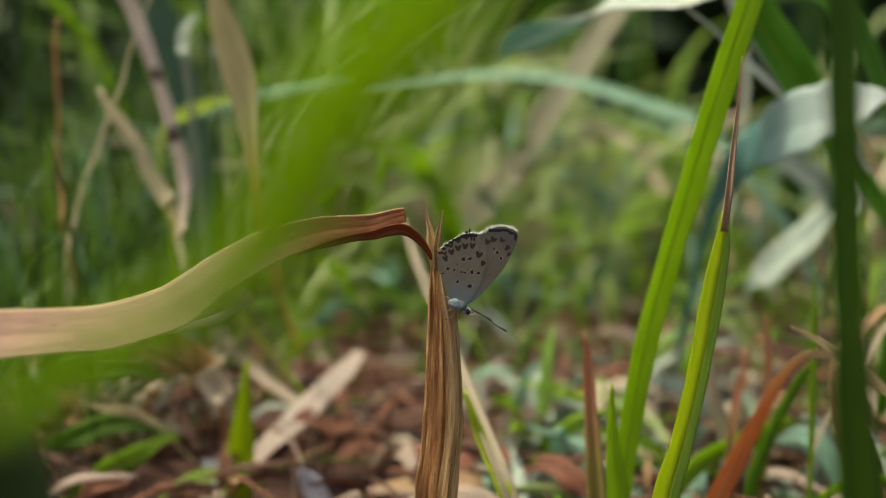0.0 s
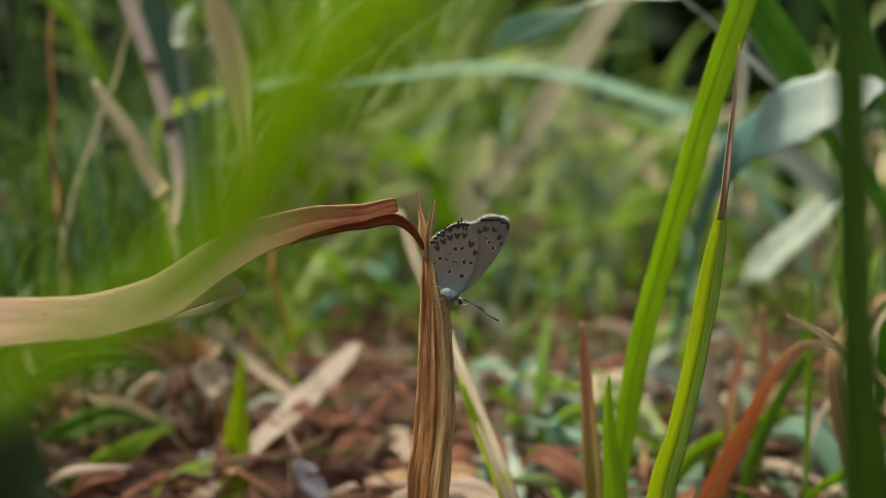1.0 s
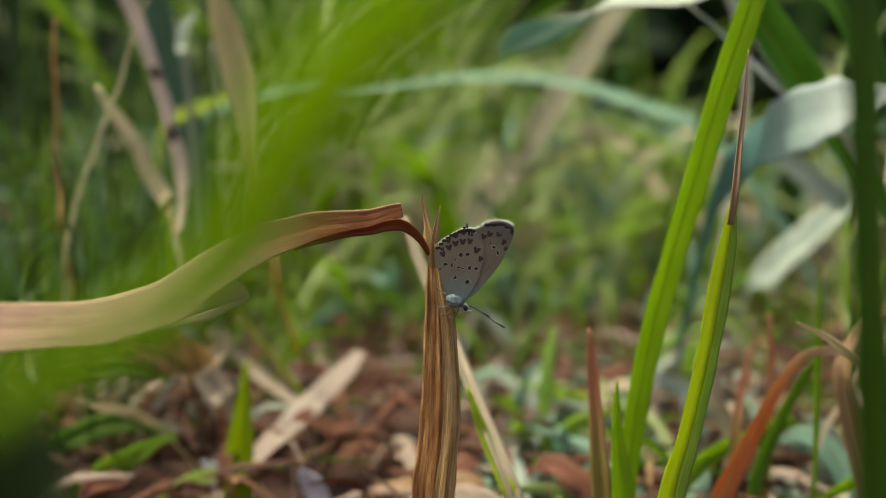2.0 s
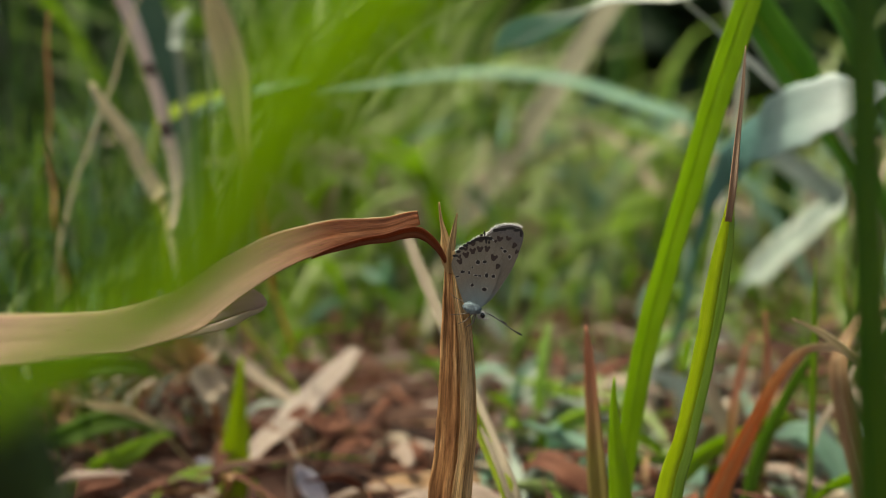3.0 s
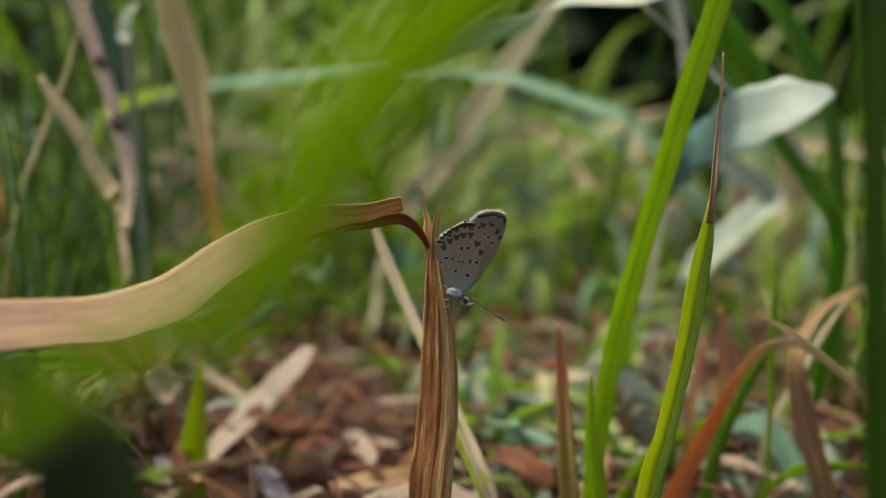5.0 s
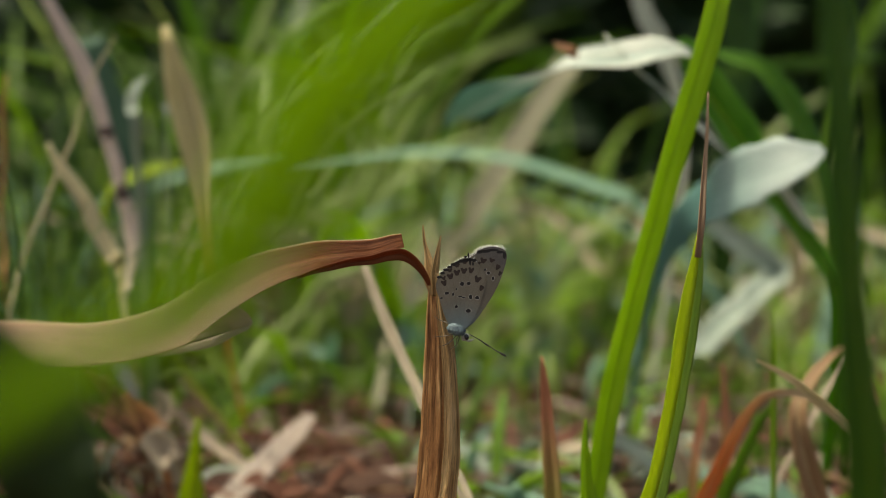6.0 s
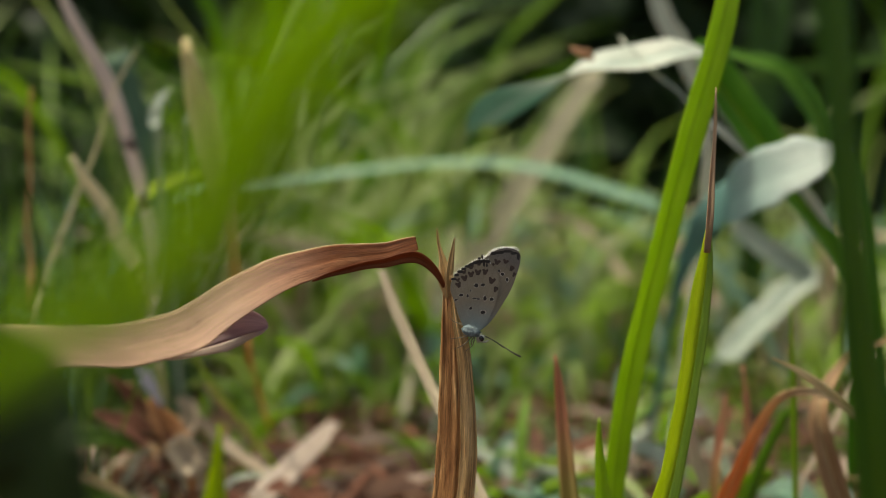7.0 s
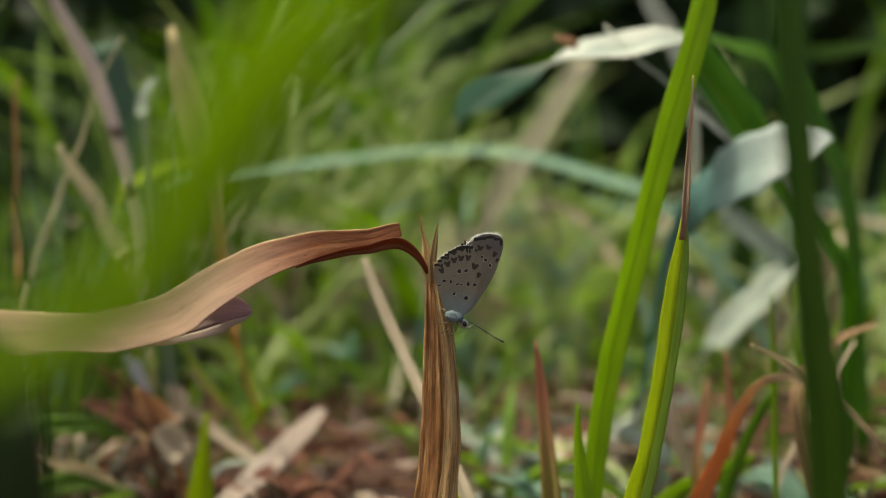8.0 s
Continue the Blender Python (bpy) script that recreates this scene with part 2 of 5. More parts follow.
def wing_scales(name, tone):
    k = Nodes(name)
    pos = k.add("TexCoord").outputs["Object"]
    scale = k.noise(pos, 9000, 3, 0.7)
    cloud = k.noise(pos, 350, 4, 0.6)
    dist = k.n.new("ShaderNodeVectorMath")
    dist.operation = "LENGTH"
    k.link(pos, dist.inputs[0])
    near = k.n.new("ShaderNodeMapRange")
    near.inputs["From Min"].default_value, near.inputs["From Max"].default_value = 0.0012, 0.0108
    k.link(dist.outputs["Value"], near.inputs["Value"])
    colour = k.ramp(near.outputs[0], [(0.0, (0.21, 0.265, 0.27)), (0.35, (0.305 * tone, 0.268 * tone, 0.202 * tone)), (0.85, (0.27 * tone, 0.235 * tone, 0.175 * tone)), (1.0, (0.15, 0.135, 0.125))])
    colour = k.mix(0.55, colour, k.ramp(cloud, [(0.3, (0.72, 0.70, 0.68)), (0.7, (1.15, 1.15, 1.15))]), "MULTIPLY")
    colour = k.mix(0.5, colour, k.ramp(scale, [(0.3, (0.6, 0.6, 0.6)), (0.7, (1.25, 1.25, 1.25))]), "MULTIPLY")
    split = k.add("SeparateXYZ")
    k.link(pos, split.inputs[0])
    angle = k.add("Math")
    angle.operation = "ARCTAN2"
    k.link(split.outputs[0], angle.inputs[0])
    k.link(split.outputs[2], angle.inputs[1])
    fan = k.add("Math")
    fan.operation = "PINGPONG"
    k.link(angle.outputs[0], fan.inputs[0])
    fan.inputs[1].default_value = 0.075
    vein = k.ramp(fan.outputs[0], [(0.0, (0.62, 0.58, 0.55)), (0.01, (1, 1, 1))])
    colour = k.mix(0.4, colour, vein, "MULTIPLY")
    k.link(colour, k.p.inputs["Base Color"])
    k.p.inputs["Roughness"].default_value = 0.6
    k.p.inputs["Sheen Weight"].default_value = 0.2
    k.bump(scale, 0.3, 0.00005)
    both = k.n.new("ShaderNodeMixShader")
    both.inputs[0].default_value = 0.15
    trans = k.add("BsdfTranslucent")
    k.link(colour, trans.inputs["Color"])
    k.link(k.p.outputs[0], both.inputs[1])
    k.link(trans.outputs[0], both.inputs[2])
    k.link(both.outputs[0], k.out.inputs["Surface"])
    return k.mat


wing_grey = wing_scales("wing_grey", 0.80)
wing_brown_grey = wing_scales("wing_brown_grey", 0.72)
wing_white = plain("wing_white", (0.72, 0.72, 0.70), 0.7, 0.1)
wing_pale = plain("wing_pale", (0.42, 0.39, 0.34), 0.7, 0.15, 4000)
wing_dark = plain("wing_dark", (0.015, 0.012, 0.011), 0.6, 0.4, 4000)
wing_brown = plain("wing_brown", (0.045, 0.027, 0.02), 0.65, 0.4, 4000)
fur_blue = plain("fur_blue", (0.14, 0.185, 0.205), 0.8, 0.5, 5000)
fur_white = plain("fur_white", (0.42, 0.42, 0.39), 0.8, 0.25, 5000)
leg_beige = plain("leg_beige", (0.16, 0.14, 0.11), 0.8, 0.25, 5000)
eye_black = plain("eye_black", (0.012, 0.012, 0.015), 0.15, 0.1)


def banded():
    k = Nodes("antenna")
    pos = k.add("TexCoord").outputs["Object"]
    w = k.add("TexWave", Scale=1250.0)
    w.bands_direction = "X"
    k.link(pos, w.inputs["Vector"])
    k.link(k.ramp(w.outputs["Fac"], [(0.86, (0.008, 0.008, 0.008)), (0.9, (0.4, 0.4, 0.38))]), k.p.inputs["Base Color"])
    k.p.inputs["Roughness"].default_value = 0.75
    k.p.inputs["Specular IOR Level"].default_value = 0.15
    return k.mat


antenna_mat = banded()
soil_mat = soil()
# Near-black leaves: the background's deep shade is put into their colour.
hedge_mat = leaf("hedge_leaf_shaded", (0.012, 0.03, 0.010), (0.022, 0.05, 0.014), (0.04, 0.08, 0.02), 0.15)


# ---- builders ----
def mesh_of(name, bm, mat):
    me = bpy.data.meshes.new(name)
    bm.to_mesh(me)
    bm.free()
    me.materials.append(mat)
    for p in me.polygons:
        p.use_smooth = True
    return me


def part(name, bm, mat, parent=None, label=""):
    ob = new(name, mesh_of(name, bm, mat))
    if parent is not None:
        ob.parent = parent
    return tagged(ob, label)


def spline(rows, count):
    """count + 1 points on a smooth curve through the rows."""
    a = np.array(rows, float)
    a = np.vstack([2 * a[0] - a[1], a, 2 * a[-1] - a[-2]])
    out = []
    for s in np.linspace(0, len(rows) - 1 - 1e-9, count + 1):
        i = int(s)
        t = s - i
        p0, p1, p2, p3 = a[i:i + 4]
        out.append(0.5 * (2 * p1 + (p2 - p0) * t + (2 * p0 - 5 * p1 + 4 * p2 - p3) * t * t + (3 * p1 - p0 - 3 * p2 + p3) * t ** 3))
    return np.array(out)


def ribbon(bm, rows, keel=0.3, roll=0.0, thick=0.22, count=26, across=6, wave=0.06, face=(0, -1, 0.15), face2=None, seed=0, ridges=0, span=(-1, 1), ridge=0.1, wobble=0.12):
    """A solid strip of blade tissue. rows: x, y, z and width in millimetres along its middle."""
    rng = random.Random(seed)
    c = spline(rows, count)
    uv = bm.loops.layers.uv.verify()
    start = Vector(face).normalized()
    end = Vector(face2).normalized() if face2 else start
    top, low, along = [], [], 0.0
    phase = rng.uniform(0, 6)
    for i in range(count + 1):
        p = Vector(c[i, :3])
        share = min(1, max(0, (i / count - 0.15) / 0.3))
        face = start.lerp(end, share * share * (3 - 2 * share)).normalized()
        tangent = (Vector(c[min(i + 1, count), :3]) - Vector(c[max(i - 1, 0), :3])).normalized()
        side = tangent.cross(face)
        side = side.normalized() if side.length > 0.05 else Vector((1, 0, 0))
        turn = Matrix.Rotation(radians(roll) + wobble * math.sin(i / count * 10.4 + phase), 3, tangent)
        side = turn @ side
        normal = side.cross(tangent).normalized()
        if normal.dot(face) < 0:
            normal = -normal
        w = max(c[i, 3], 0.15)
        if i:
            along += (Vector(c[i, :3]) - Vector(c[i - 1, :3])).length
        ring_a, ring_b = [], []
        for j in range(across + 1):
            u = span[0] + (span[1] - span[0]) * j / across
            edge = 1 + wave * 2.2 * noise.noise((along * 0.22, phase, 3.0 if u > 0 else 7.0)) * abs(u)
            off = side * (u * w / 2 * edge) + normal * (-keel * w / 2 * (1 - abs(u)) ** 1.4)
            if ridges:
                off += normal * (ridge * math.sin(u * math.pi * ridges + 0.5 * math.sin(i * 0.15 + phase)))
            t = thick * (1 - 0.7 * abs(u)) * min(1, w / 1.5)
            ring_a.append((bm.verts.new((p + off + normal * t / 2) / 1000), ((u + 1) / 2, along / 10)))
            ring_b.append((bm.verts.new((p + off - normal * t / 2) / 1000), ((u + 1) / 2, along / 10)))
        top.append(ring_a)
        low.append(ring_b)

    def quad(q):
        f = bm.faces.new([v for v, _ in q])
        for loop, (_, w) in zip(f.loops, q):
            loop[uv].uv = w

    for i in range(count):
        for j in range(across):
            quad((top[i][j], top[i][j + 1], top[i + 1][j + 1], top[i + 1][j]))
            quad((low[i][j + 1], low[i][j], low[i + 1][j], low[i + 1][j + 1]))
        quad((top[i][0], top[i + 1][0], low[i + 1][0], low[i][0]))
        quad((top[i + 1][across], top[i][across], low[i][across], low[i + 1][across]))
    for i in (0, count):
        for j in range(across):
            q = (top[i][j], low[i][j], low[i][j + 1], top[i][j + 1])
            quad(q if i == 0 else q[::-1])


SEED = [0]


def blade(name, rows, mat, keel=0.3, roll=0.0, label="", category="", parent=None, margin=None, rim=0.9, upper=False, rib=None, group="", trim=("margin", "pale thin margin"), **more):
    SEED[0] += 1
    bm = bmesh.new()
    low = -rim if margin and not upper else -1
    high = rim if margin and upper else 1
    if rib:
        ribbon(bm, rows, keel, roll, seed=SEED[0], span=(low, -0.06), **more)
        ribbon(bm, rows, keel, roll, seed=SEED[0], span=(0.06, high), **more)
    else:
        ribbon(bm, rows, keel, roll, seed=SEED[0], span=(low, high), **more)
    ob = part(name, bm, mat, parent, label)
    if category:
        tagged(ob, category=category, group=group)
    if rib:
        bm = bmesh.new()
        ribbon(bm, rows, keel, roll, seed=SEED[0], span=(-0.06, 0.06), **{**more, "across": 2})
        part("midrib", bm, rib, ob, "paler midrib")
    if margin:
        bm = bmesh.new()
        ribbon(bm, rows, keel, roll, seed=SEED[0], span=(rim, 1) if upper else (-1, -rim), **{**more, "across": 4})
        part(trim[0], bm, margin, ob, trim[1])
    return ob


# ---- ground and distance ----
def ground():
    n = 150
    s = np.linspace(-1, 1, n + 1)
    xs = np.sinh(s * 8.2) / np.sinh(8.2) * 60 + s * 0.35
    bm = bmesh.new()
    grid = [[bm.verts.new((x, y + 0.1, (0.006 * noise.noise((x * 22, y * 22, 0)) + 0.003 * noise.noise((x * 70, y * 70, 3))
                           - 0.002) * (1 if abs(x) < 3 and abs(y) < 3 else 0))) for x in xs] for y in xs]
    for i in range(n):
        for j in range(n):
            bm.faces.new((grid[i][j], grid[i][j + 1], grid[i + 1][j + 1], grid[i + 1][j]))
    tagged(part("ground", bm, soil_mat), "red-brown soil under grass litter", "ground", kind="structure")


ground()


def thicket(name, count, where, height, width, mats, label, lean=0.35, seed=1, keep=None):
    """Many grass blades as one mass; where: x0, x1, y0, y1 in mm."""
    rng = random.Random(seed)
    bm = bmesh.new()
    for i in range(count):
        x, y = rng.uniform(where[0], where[1]), rng.uniform(where[2], where[3])
        if keep and not keep(x, y):
            continue
        h = rng.uniform(*height)
        a = rng.uniform(0, 2 * math.pi)
        l = h * rng.uniform(0.1, 1) * lean
        w = rng.uniform(*width)
        dx, dy = math.cos(a) * l, math.sin(a) * l
        droop = rng.uniform(0, 0.25) * h
        rows = [(x, y, -2, w * 0.8), (x + dx * 0.2, y + dy * 0.2, h * 0.4, w), (x + dx * 0.55, y + dy * 0.55, h * 0.8, w * 0.8),
                (x + dx * 1.1, y + dy * 1.1, h - droop * 0.4, w * 0.15)]
        first = len(bm.faces)
        ribbon(bm, rows, 0.3, rng.uniform(-60, 60), count=7, across=2, seed=rng.random())
        bm.faces.ensure_lookup_table()
        m = rng.randrange(len(mats))
        for f in bm.faces[first:]:
            f.material_index = m
    ob = part(name, bm, mats[0])
    for m in mats[1:]:
        ob.data.materials.append(m)
    return tagged(ob, label, "grass", kind="stuff")


# Dark greens here carry the vignette of the upper left corner.
thicket("fine_grass", 620, (-290, -70, 205, 350), (50, 160), (0.5, 1.6), [green_deep, green_vignette, green_deep, green_painted_shade, green_vignette],
        "dense fine grass in a tuft, edge darkening put into its greens", 0.45, 3, keep=lambda x, y: y > 215 or x < -150)
thicket("fine_near_grass", 230, (-165, -80, 158, 215), (35, 92), (0.4, 1.1), [green_mid, green_deep, green_bright, green_painted_shade, green_mid, blue_pale],
        "fine thin green grass blades in a tuft", 0.6, 4)
# Mostly dark greens, to put the lower left edge darkening into the blades.
thicket("thin_grass", 120, (-128, -72, 66, 125), (34, 84), (0.25, 0.7), [green_mid, green_painted_shade, green_deep, green_deep],
        "thin green grass blades at the edge of a tuft", 0.7, 37)
thicket("back_grass", 950, (-150, 330, 270, 560), (20, 85), (3, 7), [green_bright, green_pale, green_pale, blue_pale, green_pale, green_bright, dry_pale],
        "dense green grass growing behind", 1.5, 5, keep=lambda x, y: x < 25 or (x * 7 + y * 3) % 10 < (5 if x < 70 else 3))
thicket("tall_grass", 260, (-130, 260, 320, 470), (60, 160), (3, 7), [green_bright, green_pale, green_mid, green_pale],
        "tall green grass standing behind", 1.1, 6, keep=lambda x, y: x < 25 or (x * 7 + y * 3) % 10 < (2 if x < 70 else 0.6))
# Pale blades added as bright highlights; the glint is in their colour.
thicket("pale_grass", 90, (-140, 150, 330, 540), (25, 115), (4, 9), [green_pale, green_pale, blue_pale, dry_pale],
        "pale grass tips behind, glints put into their colour", 1.0, 15)
thicket("bleached_grass", 120, (-85, 22, 270, 400), (20, 80), (3, 7), [dry_pale, green_pale, green_bright, stalk_grey],
        "bleached dry grass behind the stem", 1.2, 17)
thicket("dry_tuft", 110, (-95, -50, 100, 128), (7, 20), (0.6, 2.2), [litter_red, dry_brown, dry_pale, litter_red, litter_dark, pale_grey],
        "broken dry brown leaf strips in a heap", 1.3, 19)
thicket("litter_grass", 90, (4, 95, 60, 195), (5, 20), (1.6, 4.4), [blue_pale, green_pale, dry_dull, pale_grey, green_bright],
        "short pale and green grass tips over litter", 1.8, 27)
thicket("pale_litter", 70, (8, 80, 55, 150), (3, 14), (2.0, 5.0), [blue_pale, pale_grey, green_pale, dry_pale],
        "pale grey-green leaf pieces among litter", 2.2, 51)
thicket("mid_grass", 90, (-60, 110, 215, 310), (12, 45), (2.5, 6), [green_pale, green_bright, green_pale, blue_pale],
        "pale bleached grass low behind the stem", 1.3, 43)
thicket("low_grass", 340, (-130, 200, 100, 260), (10, 32), (1.5, 4), [green_mid, green_bright, green_pale, green_mid],
        "short green grass among litter", 1.8, 9, keep=lambda x, y: not (-28 < x < 10 and y < 185) and not (-90 < x < -30 and y < 150) and not (-115 < x <= -28 and y < 165 and (x * 7 + y * 3) % 10 > 3) and not (10 < x < 110 and y < 235 and (x * 7 + y * 3) % 10 > 2.5))
thicket("far_grass", 760, (-420, 520, 420, 900), (100, 270), (4, 10), [green_deep, green_mid, green_mid, green_pale],
        "tall grass in the distance", 0.9, 7, keep=lambda x, y: -0.27 * y < x < -0.02 * y or (x * 7 + y * 3) % 10 < 0.5)

# Added outside the camera's view, only for bounced light and reflections.
thicket("meadow_grass", 2600, (-1300, 1300, -900, 950), (60, 170), (3, 8), [green_mid, green_bright, green_deep, green_pale, dry_tan],
        "unseen grass added all around for bounced light", 0.9, 31, keep=lambda x, y: x * x + (y - 60) ** 2 > 420 ** 2 and not (abs(x) < 0.55 * (y + 160) and y > -160))


# Bank of near-black leaves that supplies the dark background.
def hedge():
    rng = random.Random(11)
    bm = bmesh.new()
    for i in range(9000):
        x, y, z = rng.uniform(-1500, 1700), rng.uniform(950, 1400), rng.uniform(0, 760) * (0.8 + 0.2 * math.sin(i))
        a, e, l = rng.uniform(0, 6.3), rng.uniform(-0.9, 0.7), rng.uniform(70, 150)
        d = Vector((math.cos(a) * math.cos(e), math.sin(a) * math.cos(e), math.sin(e))) * l
        p = Vector((x, y, z))
        rows = [(*p, 4), (*(p + d * 0.4), l * 0.4), (*(p + d * 0.75), l * 0.3), (*(p + d), 1)]
        ribbon(bm, rows, 0.2, rng.uniform(-40, 40), count=4, across=2, seed=i)
    tagged(part("shrub_bank", bm, hedge_mat), "leafy shrubs in the distance, shade put into near-black leaves", "shrubs", kind="stuff")


hedge()


def litter():
    rng = random.Random(23)
    mats = [dry_dull, litter_dark, litter_red, litter_dark, litter_red, litter_dark, dry_brown, litter_dark, litter_red, green_mid]
    bm = bmesh.new()
    for i in range(2000):
        x, y = rng.uniform(-190, 240), rng.uniform(25, 300)
        a, l, w = rng.uniform(0, 6.3), rng.uniform(8, 32), rng.uniform(0.6, 2.6)
        z = rng.uniform(1, 8)
        dx, dy, dz = math.cos(a) * l, math.sin(a) * l, rng.uniform(-2, 7)
        rows = [(x, y, z, w * 0.5), (x + dx * 0.4, y + dy * 0.4, z + dz * 0.5 + rng.uniform(0, 3), w), (x + dx, y + dy, z + dz, w * 0.3)]
        first = len(bm.faces)
        ribbon(bm, rows, 0.4, rng.uniform(-80, 80), count=8, across=2, seed=i, face=(0.1, -0.3, 1))
        bm.faces.ensure_lookup_table()
        m = 0 if rng.random() < 0.06 else rng.randrange(len(mats))
        for f in bm.faces[first:]:
            f.material_index = m
    ob = part("leaf_litter", bm, mats[0])
    for m in mats[1:]:
        ob.data.materials.append(m)
    tagged(ob, "dry brown and tan grass litter strewn on the soil", "litter", kind="stuff")


litter()


def litter_flakes():
    rng = random.Random(41)
    mats = [dry_dull, litter_red, litter_dark, litter_red, litter_dark, litter_red, dry_dull, litter_dark, litter_red]
    bm = bmesh.new()
    for i in range(190):
        x, y = rng.uniform(-130, 150), rng.uniform(38, 235)
        a, l, w = rng.uniform(0, 6.3), rng.uniform(8, 22), rng.uniform(1.8, 4.6)
        z = rng.uniform(2, 6)
        dx, dy, dz = math.cos(a) * l, math.sin(a) * l, rng.uniform(0, 7)
        rows = [(x, y, z, w * 0.5), (x + dx * 0.3, y + dy * 0.3, z + dz * 0.4 + rng.uniform(0, 3), w), (x + dx * 0.7, y + dy * 0.7, z + dz, w * 0.9), (x + dx, y + dy, z + dz * 0.8, w * 0.3)]
        first = len(bm.faces)
        ribbon(bm, rows, rng.uniform(-0.4, 0.5), rng.uniform(-50, 50), count=9, across=4, wave=0.3, seed=i, face=(0.1, -0.5, 0.8))
        bm.faces.ensure_lookup_table()
        m = rng.randrange(len(mats))
        for f in bm.faces[first:]:
            f.material_index = m
    ob = part("leaf_flakes", bm, mats[0])
    for m in mats[1:]:
        ob.data.materials.append(m)
    tagged(ob, "broken red-brown and pale dry leaf pieces on the soil", "litter", kind="stuff")


litter_flakes()

# blades
green_blade = blade("green_blade", [(51.3, 30.0, 111.0, 5.0), (48.9, 30.0, 100.6, 5.2), (43.9, 30.0, 83.7, 6.0), (38.7, 30.0, 64.4, 6.1), (34.5, 30.0, 47.4, 5.6), (31.7, 30.0, 31.9, 4.7), (30.3, 30.0, 17.8, 4.0), (28.8, 31.0, 8.0, 3.6), (27.3, 32.0, -2.0, 2.8)], green_lit, keel=0.15, roll=-32, rib=rib_pale, label="broad bright green grass blade, slightly out of focus, upright", category="grass blade")
# The fold's shaded side is painted: one half gets the duller green.
yellow_green_blade = blade("yellow_green_blade", [(38.4, 0.0, 70.6, 1.1), (37.9, 0.0, 65.6, 2.6), (36.9, 0.0, 58.6, 3.9), (35.6, 0.0, 49.1, 4.4), (33.2, 0.0, 37.0, 4.7), (31.3, 0.0, 29.4, 4.8), (29.3, 1.0, 13.2, 4.3), (27.3, 2.0, -2.0, 3.3)], green_yellow, keel=0.3, roll=-28, margin=green_half_shade, rim=0.35, trim=("shaded_half", "half of the folded blade with shade put into its dull green"), label="yellow-green grass blade with brown withered tip", category="grass blade")
blade("withered_tip", [(41.9, 8.0, 90.9, 0.2), (40.8, 5.0, 83.9, 0.7), (39.5, 2.0, 77.8, 1.0), (38.5, -0.3, 71.8, 1.2), (38.0, -0.4, 67.2, 1.2)], tip_brown, keel=0.5, roll=-24, label="thin brown withered tip", parent=yellow_green_blade)
short_green_blade = blade("short_green_blade", [(25.9, 15.0, 41.8, 0.3), (25.9, 15.0, 36.5, 1.7), (26.3, 15.0, 31.1, 2.8), (27.2, 15.0, 23.6, 4.0), (28.2, 16.0, 10.6, 3.6), (29.2, 17.0, -2.0, 2.8)], green_lit, keel=0.3, roll=-24, label="short pointed green grass blade", category="grass blade")
red_tipped_blade = blade("red_tipped_blade", [(22.4, 22.0, 48.4, 0.4), (23.1, 22.0, 42.7, 1.7), (23.8, 22.0, 34.3, 2.4), (25.0, 22.0, 20.9, 3.2), (26.0, 23.0, 9.4, 2.9), (27.0, 24.0, -2.0, 2.2)], dry_red, keel=0.5, roll=20, face=(0, -0.88, 0.47), label="narrow grass blade withered red-brown at the tip", category="grass blade")
orange_dry_blade = blade("orange_dry_blade", [(80.6, 26.0, 29.8, 0.8), (73.7, 27.0, 36.8, 1.2), (67.9, 28.0, 41.7, 1.4), (64.3, 30.0, 42.8, 1.4), (60.2, 32.0, 41.6, 1.8), (57.9, 36.0, 36.3, 2.8), (55.2, 40.0, 26.8, 3.9), (51.4, 43.0, 15.7, 4.6), (49.3, 44.0, 9.6, 4.9), (44.3, 47.0, -2.0, 3.4)], orange_bend, keel=0.2, roll=-24, rib=dry_tan, label="orange-brown dry grass blade bent over at the top", category="dry blade")
dry_straw = blade("dry_straw", [(54.0, 19.0, 50.0, 0.3), (58.0, 19.0, 48.0, 1.0), (61.0, 19.0, 46.0, 1.4), (65.0, 19.0, 43.0, 1.4), (70.0, 19.0, 39.0, 1.2), (76.0, 19.0, 33.0, 0.4)], dry_tan, keel=0.4, roll=20, face=(0, -0.88, 0.47), label="split pale dry straw lying across a bent blade", category="straw")
back_green_blade = blade("back_green_blade", [(68.8, 48.0, 37.7, 0.8), (65.8, 48.0, 33.6, 2.3), (61.8, 48.0, 25.4, 3.0), (58.4, 48.0, 16.0, 3.0), (56.6, 48.0, 7.9, 3.0), (52.6, 51.0, -2.0, 2.1)], green_mid, keel=0.3, roll=-24, label="narrow green grass blade bending over", category="grass blade")
thin_green_tip = blade("thin_green_tip", [(64.8, 40.0, 56.3, 0.3), (65.0, 40.0, 49.3, 1.0), (65.3, 40.0, 41.2, 1.4), (66.3, 41.5, 18.5, 1.3), (67.3, 43.0, -2.0, 1.0)], green_bright, keel=0.3, roll=-24, label="thin green grass tip", category="grass blade")
brown_dry_blade = blade("brown_dry_blade", [(88.7, 50.0, 49.5, 1.0), (79.7, 48.0, 46.5, 1.7), (73.1, 44.0, 41.5, 2.3), (70.7, 42.0, 36.1, 3.2), (72.9, 42.0, 26.5, 4.2), (78.2, 42.0, 9.8, 4.5), (81.2, 45.0, -2.0, 3.1)], dry_brown, keel=0.3, roll=20, face=(0, -0.88, 0.47), rib=dry_tan, label="brown dry grass blade, curled over", category="dry blade")
